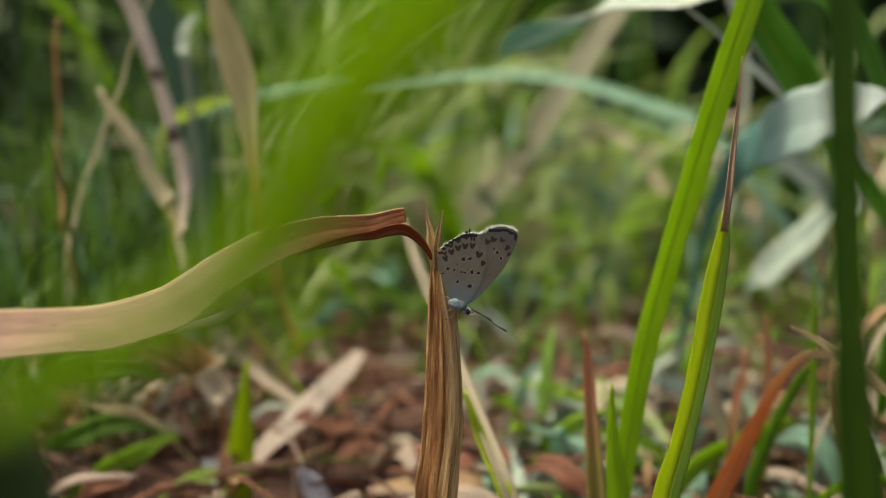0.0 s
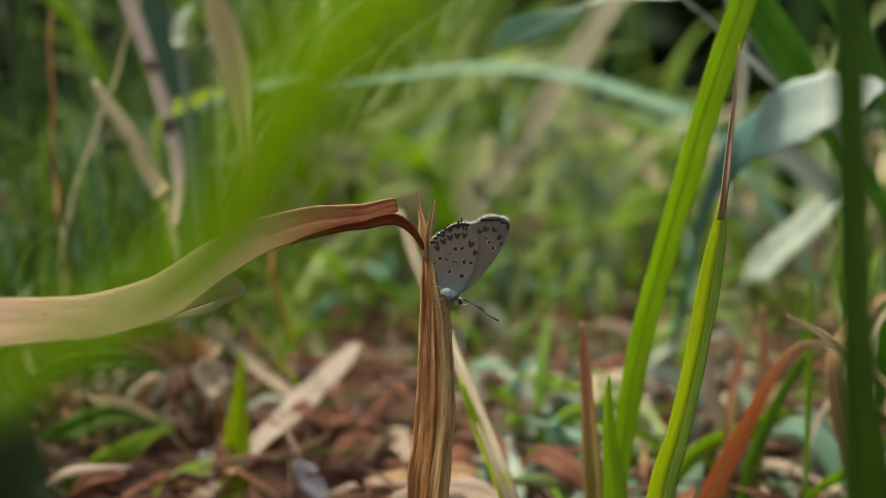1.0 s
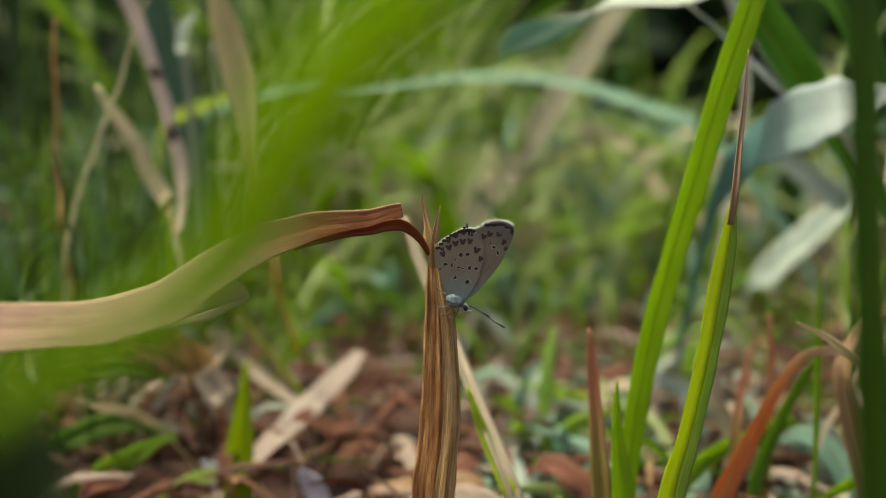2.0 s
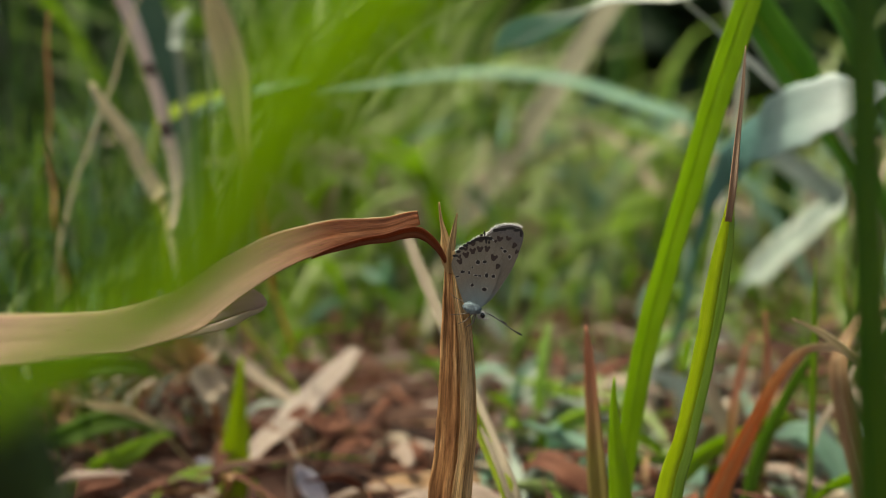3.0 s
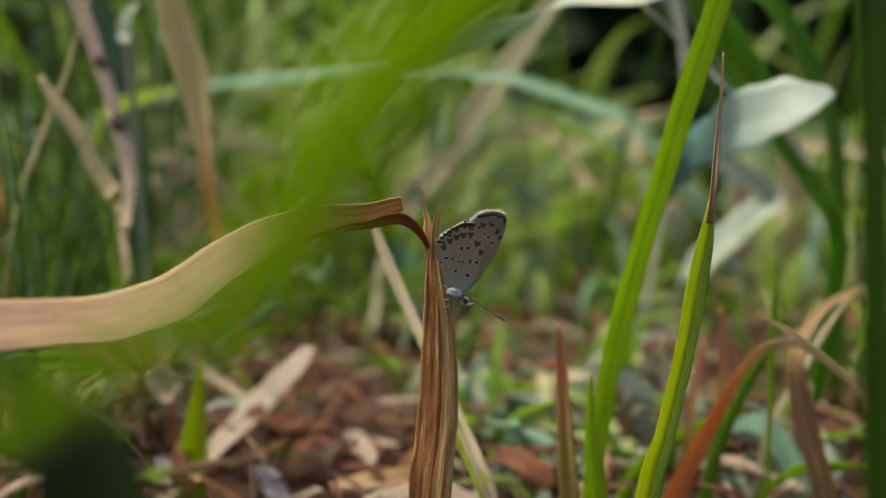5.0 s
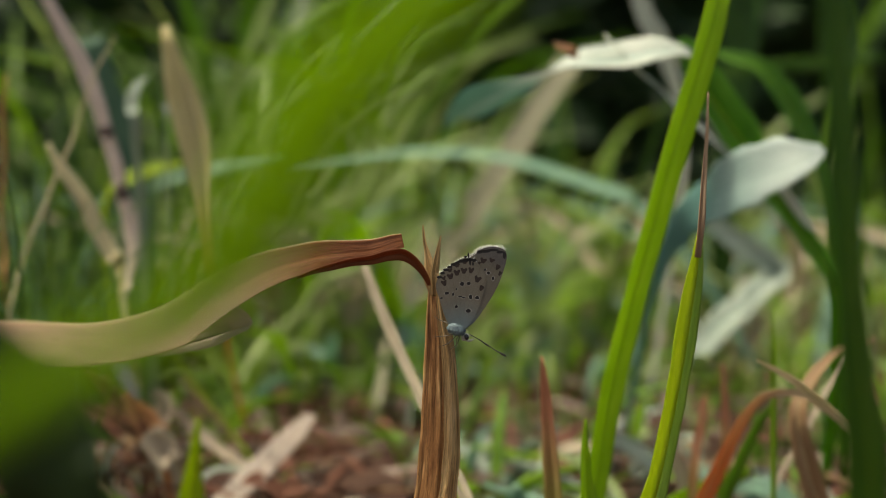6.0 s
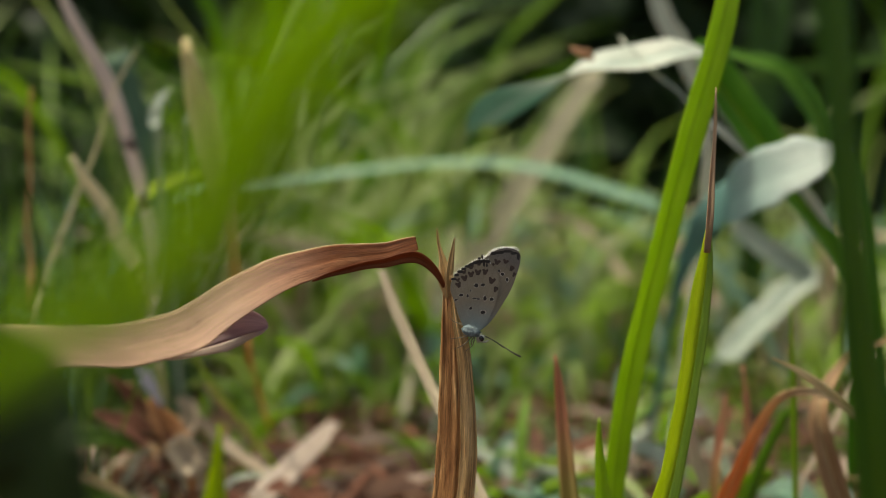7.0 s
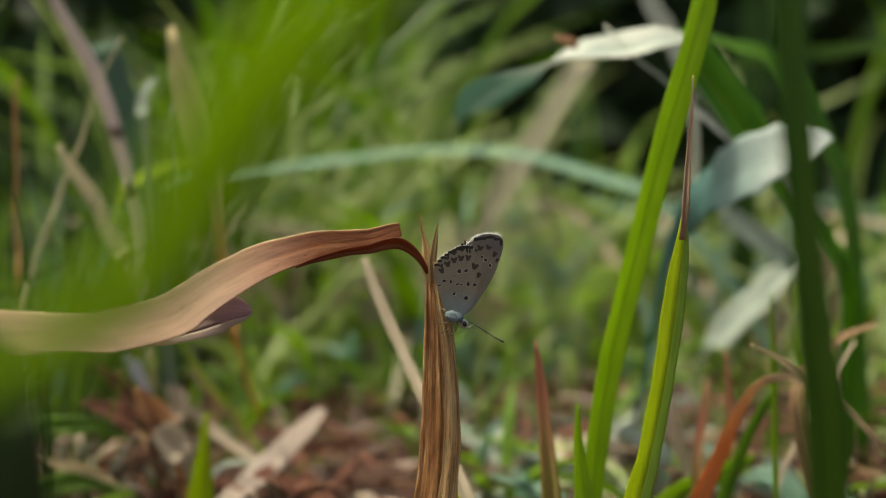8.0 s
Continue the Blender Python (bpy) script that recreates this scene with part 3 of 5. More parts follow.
red_stalk = blade("red_stalk", [(62.8, 60.0, 43.1, 0.5), (63.6, 60.0, 34.1, 1.4), (63.7, 60.0, 20.4, 2.0), (63.7, 61.0, 9.2, 1.8), (63.7, 62.0, -2.0, 1.4)], dry_red, keel=0.5, roll=20, face=(0, -0.88, 0.47), group="red stalks in the grass", label="thin reddish dry stalk", category="stalk")
red_stalk = blade("red_stalk", [(57.6, 55.0, 37.6, 0.5), (56.6, 55.0, 31.0, 1.2), (55.7, 55.0, 22.0, 1.9), (55.7, 56.0, 9.9, 1.8), (55.7, 57.0, -2.0, 1.4)], dry_red, keel=0.5, roll=20, face=(0, -0.88, 0.47), group="red stalks in the grass", label="thin reddish dry stalk", category="stalk")
teal_leaf = blade("teal_leaf", [(69.4, 70.0, 14.8, 1.4), (74.3, 68.0, 16.6, 4.0), (79.2, 66.0, 12.4, 5.4), (82.4, 64.0, 6.3, 5.4), (83.6, 62.0, 0.9, 4.8), (85.6, 60.0, -2.0, 3.3)], blue_pale, keel=0.25, roll=20, face=(0, -0.72, 0.7), label="pale blue-green arching grass leaf", category="grass blade")
curved_green_blade = blade("curved_green_blade", [(69.3, 62.0, 21.5, 1.6), (63.2, 60.0, 19.3, 4.5), (53.8, 58.0, 16.5, 4.4), (45.8, 56.0, 10.3, 4.0), (39.8, 56.0, -2.0, 2.8)], green_bright, keel=0.3, roll=-24, label="curved green grass blade near the litter", category="grass blade")
back_stalk = blade("back_stalk", [(-7.6, 53.0, 62.9, 1.3), (-7.1, 52.0, 61.8, 1.5), (-4.5, 48.0, 55.0, 2.1), (0.6, 40.0, 44.2, 2.2), (6.2, 28.0, 32.5, 2.4), (11.0, 20.0, 21.7, 2.5), (14.0, 18.5, 9.8, 2.3), (17.0, 17.0, -2.0, 1.8)], stalk_grey, keel=0.4, roll=-24, label="pale tan dry grass stalk leaning behind the stem", category="stalk")
yellow_grass = blade("yellow_grass", [(3.5, 26.0, 37.9, 0.4), (5.7, 26.0, 31.2, 1.9), (8.8, 22.0, 24.9, 2.4), (10.5, 20.0, 20.9, 2.5), (13.0, 18.5, 9.4, 2.3), (15.5, 17.0, -2.0, 1.8)], green_yellow, keel=0.4, roll=-24, label="narrow yellow-green blade along a dry stalk", category="grass blade")
near_green_blade = blade("near_green_blade", [(-2.0, -112.0, 88.0, 2.4), (-3.0, -112.0, 87.0, 2.6), (-4.0, -112.0, 86.0, 2.7), (-6.0, -112.0, 84.0, 2.8), (-8.0, -112.0, 81.0, 2.8), (-9.0, -112.0, 79.0, 2.7), (-11.0, -112.0, 77.0, 2.3), (-13.0, -112.0, 76.0, 1.8), (-15.0, -112.0, 75.0, 1.4), (-18.0, -112.0, 73.0, 1.1), (-20.0, -112.0, 71.0, 1.0), (-23.0, -110.0, 35.5, 1.0), (-25.0, -108.0, -2.0, 0.8)], green_near, keel=0.15, roll=-20, rib=rib_pale, label="wide green grass blade very near, leaning", category="grass blade")
# Shade on this near blade comes from its dark material colour.
near_dark_blade = blade("near_dark_blade", [(26.3, -66.0, 97.9, 2.9), (26.8, -66.0, 87.8, 3.4), (27.7, -66.0, 75.2, 3.8), (28.9, -66.0, 62.1, 4.1), (30.0, -66.0, 53.0, 4.4), (31.0, -66.0, 23.9, 4.0), (32.0, -66.0, -2.0, 3.1)], green_painted_shade, keel=-0.2, roll=-24, rib=rib_pale, label="dark green grass blade very near, upright, shade put into its colour", category="grass blade")
pink_straw = blade("pink_straw", [(-87.0, 112.0, 137.0, 1.6), (-81.2, 112.0, 121.8, 2.7), (-76.2, 112.0, 112.4, 3.5), (-72.8, 112.0, 105.8, 4.3), (-70.2, 112.0, 99.0, 4.5), (-68.6, 112.0, 94.0, 4.5), (-67.0, 112.0, 88.0, 4.4), (-65.2, 112.0, 82.2, 4.4), (-64.4, 112.0, 77.2, 3.5), (-62.8, 112.0, 72.1, 4.3), (-61.8, 112.0, 66.2, 4.3), (-61.8, 112.0, 61.2, 3.8), (-62.8, 112.0, 54.4, 2.9), (-63.6, 112.0, 47.6, 2.2), (-73.5, 175.0, 18.4, 2.3), (-72.0, 190.0, -2.0, 1.8)], straw_pink, keel=-0.2, roll=0, face=(-0.5, -0.7, 0.5), label="pinkish-tan dry straw with dark joints", category="straw")
blade("joint", [(-68.0, 110.0, 92.0, 2.7), (-67.0, 110.0, 90.0, 3.6), (-67.0, 110.0, 89.0, 2.9)], joint_dark, keel=-0.55, roll=0, face=(-0.55, -0.75, 0.4), label="dark joint of the straw", parent=pink_straw)
blade("joint", [(-64.0, 110.0, 79.0, 2.4), (-64.0, 110.0, 77.0, 3.5), (-63.0, 110.0, 75.0, 2.9)], joint_dark, keel=-0.55, roll=0, face=(-0.55, -0.75, 0.4), label="dark joint of the straw", parent=pink_straw)
tan_straw = blade("tan_straw", [(-78.3, 102.0, 87.4, 1.0), (-76.6, 102.0, 83.9, 2.2), (-73.1, 102.0, 78.7, 3.2), (-69.6, 102.0, 73.5, 3.5), (-67.1, 102.0, 67.5, 3.8), (-63.5, 102.0, 61.4, 3.7), (-62.7, 102.0, 59.6, 1.9), (-70.0, 155.0, 25.2, 1.8), (-68.0, 170.0, -2.0, 1.6)], straw_light, keel=-0.2, roll=0, face=(-0.2, -0.6, 0.75), label="pale tan straw leaning in the grass", category="straw")
thin_stalk = blade("thin_stalk", [(-61.7, 96.0, 111.0, 0.3), (-64.3, 96.0, 106.6, 0.6), (-66.9, 96.0, 101.4, 0.7), (-69.5, 96.0, 94.4, 0.8), (-71.2, 96.0, 88.3, 1.0), (-74.8, 96.0, 80.4, 1.1), (-77.4, 96.0, 73.4, 1.1), (-80.9, 96.0, 65.5, 1.1), (-83.5, 96.0, 56.8, 1.1), (-85.3, 96.0, 48.9, 1.1), (-101.0, 140.0, 19.8, 1.1), (-105.0, 150.0, -2.0, 0.9)], straw_light, keel=-0.5, roll=0, face=(-0.5, -0.8, 0.4), group="thin stalks in the grass", label="thin pale green grass stalk", category="stalk")
thin_stalk = blade("thin_stalk", [(-87.6, 104.0, 103.1, 0.6), (-88.5, 104.0, 96.2, 1.1), (-88.5, 104.0, 89.2, 1.3), (-88.5, 104.0, 80.4, 1.3), (-89.4, 104.0, 72.6, 1.1), (-88.5, 104.0, 63.0, 1.1), (-88.5, 104.0, 52.4, 1.0), (-99.5, 150.0, 21.6, 1.0), (-98.0, 160.0, -2.0, 0.8)], dry_orange, keel=-0.5, roll=0, face=(-0.5, -0.8, 0.4), group="thin stalks in the grass", label="thin orange-brown dry stalk in fine grass", category="stalk")
ochre_blade = blade("ochre_blade", [(-52.4, 102.0, 114.2, 2.0), (-50.6, 102.0, 105.6, 5.2), (-48.8, 102.0, 99.5, 7.3), (-47.1, 102.0, 93.4, 8.0), (-45.4, 102.0, 86.5, 7.8), (-44.5, 102.0, 80.4, 6.5), (-43.7, 102.0, 74.4, 4.7), (-42.8, 102.0, 67.5, 3.6), (-41.9, 102.0, 59.6, 3.2), (-40.2, 102.0, 51.9, 2.9), (-38.5, 102.0, 38.9, 2.4), (-40.0, 150.0, 14.4, 2.4), (-36.0, 160.0, -2.0, 2.0)], dry_ochre, keel=0.5, roll=0, face=(-0.45, -0.8, 0.4), rib=straw_light, label="ochre dry grass blade turning orange below", category="dry blade")
pale_flake_leaf = blade("pale_flake_leaf", [(-61.8, 130.0, 105.8, 0.8), (-64.6, 130.0, 102.9, 3.2), (-65.5, 130.0, 98.2, 3.8), (-64.6, 130.0, 90.6, 2.0), (-66.5, 155.0, 41.0, 1.8), (-65.0, 165.0, -2.0, 1.5)], pale_grey, keel=0.3, roll=20, face=(0, -0.88, 0.47), group="pale flake leafs in the grass", label="pale dry leaf tip in the grass", category="leaf")
pale_flake_leaf = blade("pale_flake_leaf", [(-51.8, 115.0, 103.7, 0.8), (-52.7, 115.0, 100.8, 3.0), (-53.6, 115.0, 96.1, 2.2), (-54.6, 115.0, 92.4, 0.7), (-56.5, 142.0, 41.9, 0.6), (-55.0, 152.0, -2.0, 0.5)], pale_grey, keel=0.3, roll=20, face=(0, -0.88, 0.47), group="pale flake leafs in the grass", label="pale curled leaf tip in the grass", category="leaf")
broad_pale_blade = blade("broad_pale_blade", [(77.0, 290.0, 133.1, 10.8), (62.9, 290.0, 111.1, 11.3), (46.4, 290.0, 85.5, 11.4), (29.7, 290.0, 59.4, 11.1), (16.1, 290.0, 41.1, 9.1), (4.6, 290.0, 24.8, 4.2), (-2.1, 186.0, 17.2, 2.9), (-7.1, 182.0, -2.0, 2.2)], dry_grey, keel=0.25, roll=20, face=(0, -0.88, 0.47), rib=dry_grey, label="broad soft tan dry blade leaning across", category="dry blade")
arching_blade = blade("arching_blade", [(144.7, 237.0, -2.0, 3.8), (125.5, 240.2, 37.6, 5.1), (95.9, 245.0, 73.9, 6.5), (76.0, 250.0, 82.3, 7.9), (53.8, 255.0, 90.1, 8.0), (31.3, 260.0, 93.9, 7.4), (3.9, 265.0, 93.8, 6.4), (-22.0, 270.0, 91.2, 5.9), (-48.5, 274.0, 89.0, 5.7), (-77.0, 274.0, 84.7, 5.3), (-99.5, 275.0, 72.2, 5.3), (-126.7, 275.0, 33.2, 4.7), (-150.7, 275.0, -2.0, 3.7)], teal_mid, keel=0.15, roll=0, face=(0, -0.5, 0.86), rib=blue_white, label="blue-green arching grass blade", category="grass blade")
pale_bent_leaf = blade("pale_bent_leaf", [(63.4, 84.0, 107.5, 5.4), (56.6, 84.0, 108.7, 10.5), (47.3, 84.0, 106.7, 13.6), (37.6, 85.0, 105.9, 13.3), (28.8, 92.0, 102.9, 12.7), (22.9, 106.0, 100.5, 13.1), (18.6, 132.0, 97.8, 9.1), (15.9, 165.0, 93.3, 0.9), (6.4, 179.0, 40.1, 0.6), (1.4, 254.0, -2.0, 0.5)], blue_sheen_bent, keel=0.2, roll=20, face=(0, -0.72, 0.7), rib=blue_white, label="glossy blade bent over, white sheen in its colour, browned at its middle", category="grass blade")
blade("brown_patch", [(32.6, 81.5, 108.7, 0.4), (34.1, 80.5, 107.8, 2.4), (36.0, 80.0, 106.8, 3.5), (37.4, 80.0, 105.4, 0.8)], patch_brown, keel=0, roll=0, face=(0, -0.72, 0.7), label="brown withered patch", parent=pale_bent_leaf)
pale_broad_leaf = blade("pale_broad_leaf", [(89.3, 72.0, 85.6, 0.4), (87.5, 72.0, 85.6, 3.7), (83.2, 72.0, 84.8, 8.4), (78.4, 74.0, 83.0, 11.8), (73.6, 78.0, 80.4, 13.6), (69.1, 84.0, 76.8, 12.6), (66.3, 92.0, 72.2, 8.7), (64.0, 100.0, 64.7, 4.7), (62.3, 108.0, 54.1, 2.1), (63.0, 131.0, 23.4, 2.0), (59.0, 136.0, -2.0, 1.6)], blue_sheen_broad, keel=0.08, roll=0, face=(0, -0.85, 0.5), wave=0.16, ridges=3, ridge=0.05, across=12, count=36, label="broad glossy blue-green leaf blade, bent, white sheen in its colour", category="grass blade")
zigzag_blade = blade("zigzag_blade", [(101.0, 186.0, 70.0, 3.5), (104.0, 186.0, 68.0, 6.3), (111.0, 186.0, 63.0, 7.6), (120.0, 186.0, 57.0, 7.6), (126.0, 186.0, 53.0, 8.0), (120.0, 186.0, 50.0, 9.0), (113.0, 186.0, 43.0, 9.4), (106.0, 186.0, 37.0, 9.0), (100.0, 186.0, 30.0, 8.0), (96.0, 186.0, 27.0, 1.7), (93.0, 192.0, 12.2, 1.4), (90.0, 198.0, -2.0, 0.5)], pale_grey, keel=0.2, roll=20, face=(0, -0.88, 0.47), rib=blue_white, label="pale grey-green blade folded into a zigzag", category="dry blade")
keeled_green_blade = blade("keeled_green_blade", [(62.0, 88.0, 111.0, 1.7), (64.0, 88.0, 108.0, 5.6), (67.0, 88.0, 103.0, 8.8), (71.0, 88.0, 97.0, 9.3), (76.0, 88.0, 90.0, 9.0), (81.0, 88.0, 82.0, 7.6), (86.0, 88.0, 75.0, 6.1), (93.0, 88.0, 65.0, 5.1), (100.0, 88.0, 53.0, 4.4), (105.0, 103.0, 23.9, 3.7), (110.0, 118.0, -2.0, 3.1)], green_keel, keel=0.5, roll=0, face=(-0.35, -0.7, 0.65), rib=rib_pale, margin=margin_white, rim=0.94, upper=True, label="bright green grass blade with a pale margin below", category="grass blade")
blade("margin", [(81.0, 83.0, 81.0, 0.6), (83.0, 83.0, 79.0, 1.7), (86.0, 83.0, 75.0, 2.1), (89.0, 83.0, 71.0, 1.7), (91.0, 83.0, 69.0, 0.5)], margin_white, keel=0.05, roll=0, face=(-0.5, -0.6, 0.6), label="whitish margin of the blade", parent=keeled_green_blade)
pale_keel_blade = blade("pale_keel_blade", [(60.0, 152.0, 153.0, 3.1), (65.0, 152.0, 143.0, 3.8), (68.0, 152.0, 136.0, 4.4), (71.0, 152.0, 128.0, 5.0), (75.0, 152.0, 121.0, 5.3), (78.0, 152.0, 114.0, 4.4), (81.0, 152.0, 104.0, 2.8), (83.0, 152.0, 85.0, 1.6), (78.0, 157.0, 38.2, 1.4), (73.0, 162.0, -2.0, 1.1)], margin_white, keel=0.2, roll=0, face=(-0.5, -0.7, 0.5), rib=blue_white, label="pale underside of a narrow grass blade", category="grass blade")
arched_green_blade = blade("arched_green_blade", [(73.0, 122.0, 116.0, 1.7), (79.0, 122.0, 114.0, 3.1), (86.0, 122.0, 112.0, 3.9), (93.0, 122.0, 110.0, 5.1), (98.0, 122.0, 105.0, 7.0), (103.0, 122.0, 98.0, 8.2), (107.0, 122.0, 90.0, 8.2), (112.0, 122.0, 80.0, 7.7), (115.0, 122.0, 66.0, 7.0), (116.0, 122.0, 49.0, 6.2), (117.5, 122.0, 22.1, 5.3), (119.0, 122.0, -2.0, 4.3)], green_rich, keel=0.3, roll=-24, rib=rib_pale, label="bright green blade arched over, shaded below", category="grass blade")
lime_blade = blade("lime_blade", [(-41.8, 78.0, 29.7, 1.0), (-42.5, 78.0, 21.0, 3.1), (-43.5, 78.0, 9.7, 6.1), (-44.6, 78.0, -0.7, 7.1), (-44.6, 76.0, -2.0, 5.0)], lime, keel=0.3, roll=-24, label="upright lime-green grass blade among litter", category="grass blade")
litter_strap = blade("litter_strap", [(-19.9, 112.0, 23.7, 3.4), (-24.9, 106.0, 19.2, 5.8), (-33.2, 96.0, 12.4, 6.2), (-40.1, 82.0, 8.4, 5.0), (-46.9, 78.0, 2.1, 3.8), (-52.9, 74.0, -2.0, 2.7)], dry_strap, keel=0.15, roll=20, face=(0, -0.88, 0.47), rib=dry_dull, label="pale tan dry blade lying slanted on the litter", category="dry leaf")
olive_leaf = blade("olive_leaf", [(-48.8, 260.0, -6.8, 8.7), (-31.4, 260.0, -4.5, 19.6), (-9.6, 260.0, -4.1, 19.6), (10.1, 260.0, -6.8, 13.1), (20.1, 256.0, -2.0, 9.2)], green_deep, keel=0.2, roll=-24, label="broad dark olive leaf low on the ground", category="leaf")
teal_low_blade = blade("teal_low_blade", [(74.1, 286.0, -2.0, 6.7), (70.1, 287.6, 8.6, 8.9), (64.1, 290.0, 17.2, 11.1), (41.0, 290.0, 5.5, 16.8), (20.1, 290.0, -2.8, 16.8), (-5.6, 290.0, -4.0, 16.8), (-15.6, 286.0, -2.0, 11.8)], blue_pale, keel=0.2, roll=20, face=(0, -0.72, 0.7), label="blue-green blade lying low behind the stem", category="grass blade")
mid_green_blade = blade("mid_green_blade", [(12.7, 292.0, -2.0, 4.2), (16.7, 295.2, 17.4, 5.7), (22.7, 300.0, 34.8, 7.1), (45.9, 296.0, 29.3, 14.1), (71.0, 292.0, 31.0, 15.3), (91.2, 290.0, 42.9, 11.5), (96.2, 287.0, 19.3, 10.4), (101.2, 284.0, -2.0, 8.1)], green_bright, keel=0.2, roll=-24, label="green grass blade, soft in the distance", category="grass blade")
side_blade = blade("side_blade", [(-70.0, 150.0, -2.0, 1.4), (-75.0, 150.0, 46.0, 1.4), (-78.0, 150.0, 65.0, 1.7), (-76.0, 150.0, 77.0, 2.0), (-72.0, 150.0, 80.0, 4.0), (-68.0, 150.0, 82.0, 4.5), (-62.0, 150.0, 84.0, 3.1), (-56.0, 150.0, 85.0, 1.2)], lime, keel=0.3, roll=-24, label="short bright green blade across the straws", category="grass blade")
tan_leaf = blade("tan_leaf", [(22.2, 290.0, 34.8, 5.2), (33.8, 290.0, 30.8, 12.9), (45.4, 290.0, 26.1, 13.5), (59.4, 290.0, 19.6, 6.2), (62.4, 288.0, 8.8, 5.6), (65.4, 286.0, -2.0, 4.4)], dry_tan, keel=0.2, roll=20, face=(0, -0.88, 0.47), label="blurred tan dry leaf in the grass", category="dry leaf")
torn_leaf = blade("torn_leaf", [(-62.9, 115.0, 13.4, 5.2), (-58.2, 115.0, 14.2, 6.7), (-53.5, 115.0, 14.1, 6.7), (-49.9, 115.0, 13.2, 4.6), (-48.9, 113.5, 5.9, 4.1), (-47.9, 112.0, -2.0, 3.2)], dry_dull, keel=0.3, roll=20, face=(0, -0.88, 0.47), label="pale torn dry leaf piece on the litter", category="dry leaf")
curled_leaf = blade("curled_leaf", [(-71.3, 120.0, 32.9, 1.5), (-68.0, 120.0, 25.9, 5.6), (-63.9, 118.0, 19.4, 6.2), (-61.8, 116.0, 12.9, 3.1), (-60.8, 115.0, 5.8, 2.7), (-59.8, 114.0, -2.0, 2.1)], dry_brown, keel=0.5, roll=20, face=(0, -0.88, 0.47), group="curled leafs in the grass", label="curled brown dry leaf on the litter", category="dry leaf")
curled_leaf = blade("curled_leaf", [(-59.5, 122.0, 28.3, 1.6), (-56.3, 121.0, 25.6, 4.4), (-57.1, 120.0, 20.9, 4.7), (-60.3, 119.0, 17.7, 2.2), (-61.3, 118.0, 8.0, 1.9), (-62.3, 117.0, -2.0, 1.5)], dry_pale, keel=0.6, roll=20, face=(0, -0.88, 0.47), group="curled leafs in the grass", label="curled grey dry leaf on the litter", category="dry leaf")
white_sliver = blade("white_sliver", [(-67.8, 118.0, 36.2, 0.9), (-66.2, 118.0, 33.2, 3.1), (-63.8, 118.0, 29.8, 2.5), (-60.8, 118.0, 23.4, 1.2), (-59.3, 117.0, 10.6, 1.1), (-57.8, 116.0, -2.0, 0.9)], pale_grey, keel=0.4, roll=20, face=(0, -0.88, 0.47), label="whitish dry leaf sliver on the litter", category="dry leaf")
thin_straw = blade("thin_straw", [(-54.1, 112.0, 42.0, 0.7), (-49.3, 111.0, 34.0, 1.2), (-42.6, 110.0, 24.7, 1.3), (-34.5, 108.0, 14.9, 1.2), (-32.0, 106.5, 6.7, 1.1), (-29.5, 105.0, -2.0, 0.8)], green_yellow, keel=0.4, roll=-24, group="thin straws in the grass", label="thin yellow-green straw leaning over litter", category="straw")
thin_straw = blade("thin_straw", [(-49.9, 108.0, 33.8, 0.6), (-44.8, 107.0, 27.3, 1.0), (-38.8, 106.0, 20.1, 1.0), (-36.3, 104.5, 9.0, 0.9), (-33.8, 103.0, -2.0, 0.7)], dry_brown, keel=0.4, roll=20, face=(0, -0.88, 0.47), group="thin straws in the grass", label="thin dark straw leaning over litter", category="straw")
pale_straw = blade("pale_straw", [(-53.5, 112.0, 26.5, 1.2), (-47.9, 110.0, 21.4, 2.7), (-40.8, 106.0, 16.8, 2.7), (-32.4, 100.0, 12.2, 1.7), (-29.9, 98.5, 5.5, 1.6), (-27.4, 97.0, -2.0, 1.2)], dry_pale, keel=0.4, roll=20, face=(0, -0.88, 0.47), group="pale straws in the grass", label="pale straw lying over the litter", category="straw")
thin_straw = blade("thin_straw", [(88.8, 60.0, 44.9, 0.5), (84.2, 60.0, 37.8, 1.0), (79.7, 60.0, 28.9, 1.1), (74.1, 60.0, 19.0, 1.0), (72.1, 60.0, 8.5, 0.9), (70.1, 60.0, -2.0, 0.7)], dry_pale, keel=0.4, roll=20, face=(0, -0.88, 0.47), group="thin straws in the grass", label="thin pale straw between the blades", category="straw")
thin_straw = blade("thin_straw", [(-84.6, 90.0, -2.0, 0.3), (-83.0, 89.2, 10.4, 0.3), (-80.6, 88.0, 20.7, 0.4), (-73.8, 88.0, 17.5, 0.8), (-65.6, 90.0, 12.9, 1.0), (-56.0, 92.0, 9.6, 0.6), (-52.0, 92.0, -2.0, 0.4)], dry_grey, keel=0.4, roll=20, face=(0, -0.88, 0.47), group="thin straws in the grass", label="thin pale straw lying low on the litter", category="straw")
low_green_leaf = blade("low_green_leaf", [(-60.1, 68.0, -2.0, 0.7), (-58.9, 68.8, 1.9, 0.9), (-57.1, 70.0, 3.9, 1.2), (-52.8, 72.0, 5.6, 3.1), (-46.0, 74.0, 6.3, 2.6), (-40.4, 76.0, 4.1, 1.0), (-37.4, 78.0, -2.0, 0.7)], green_bright, keel=0.3, roll=-24, label="low green grass leaf on the litter", category="grass blade")
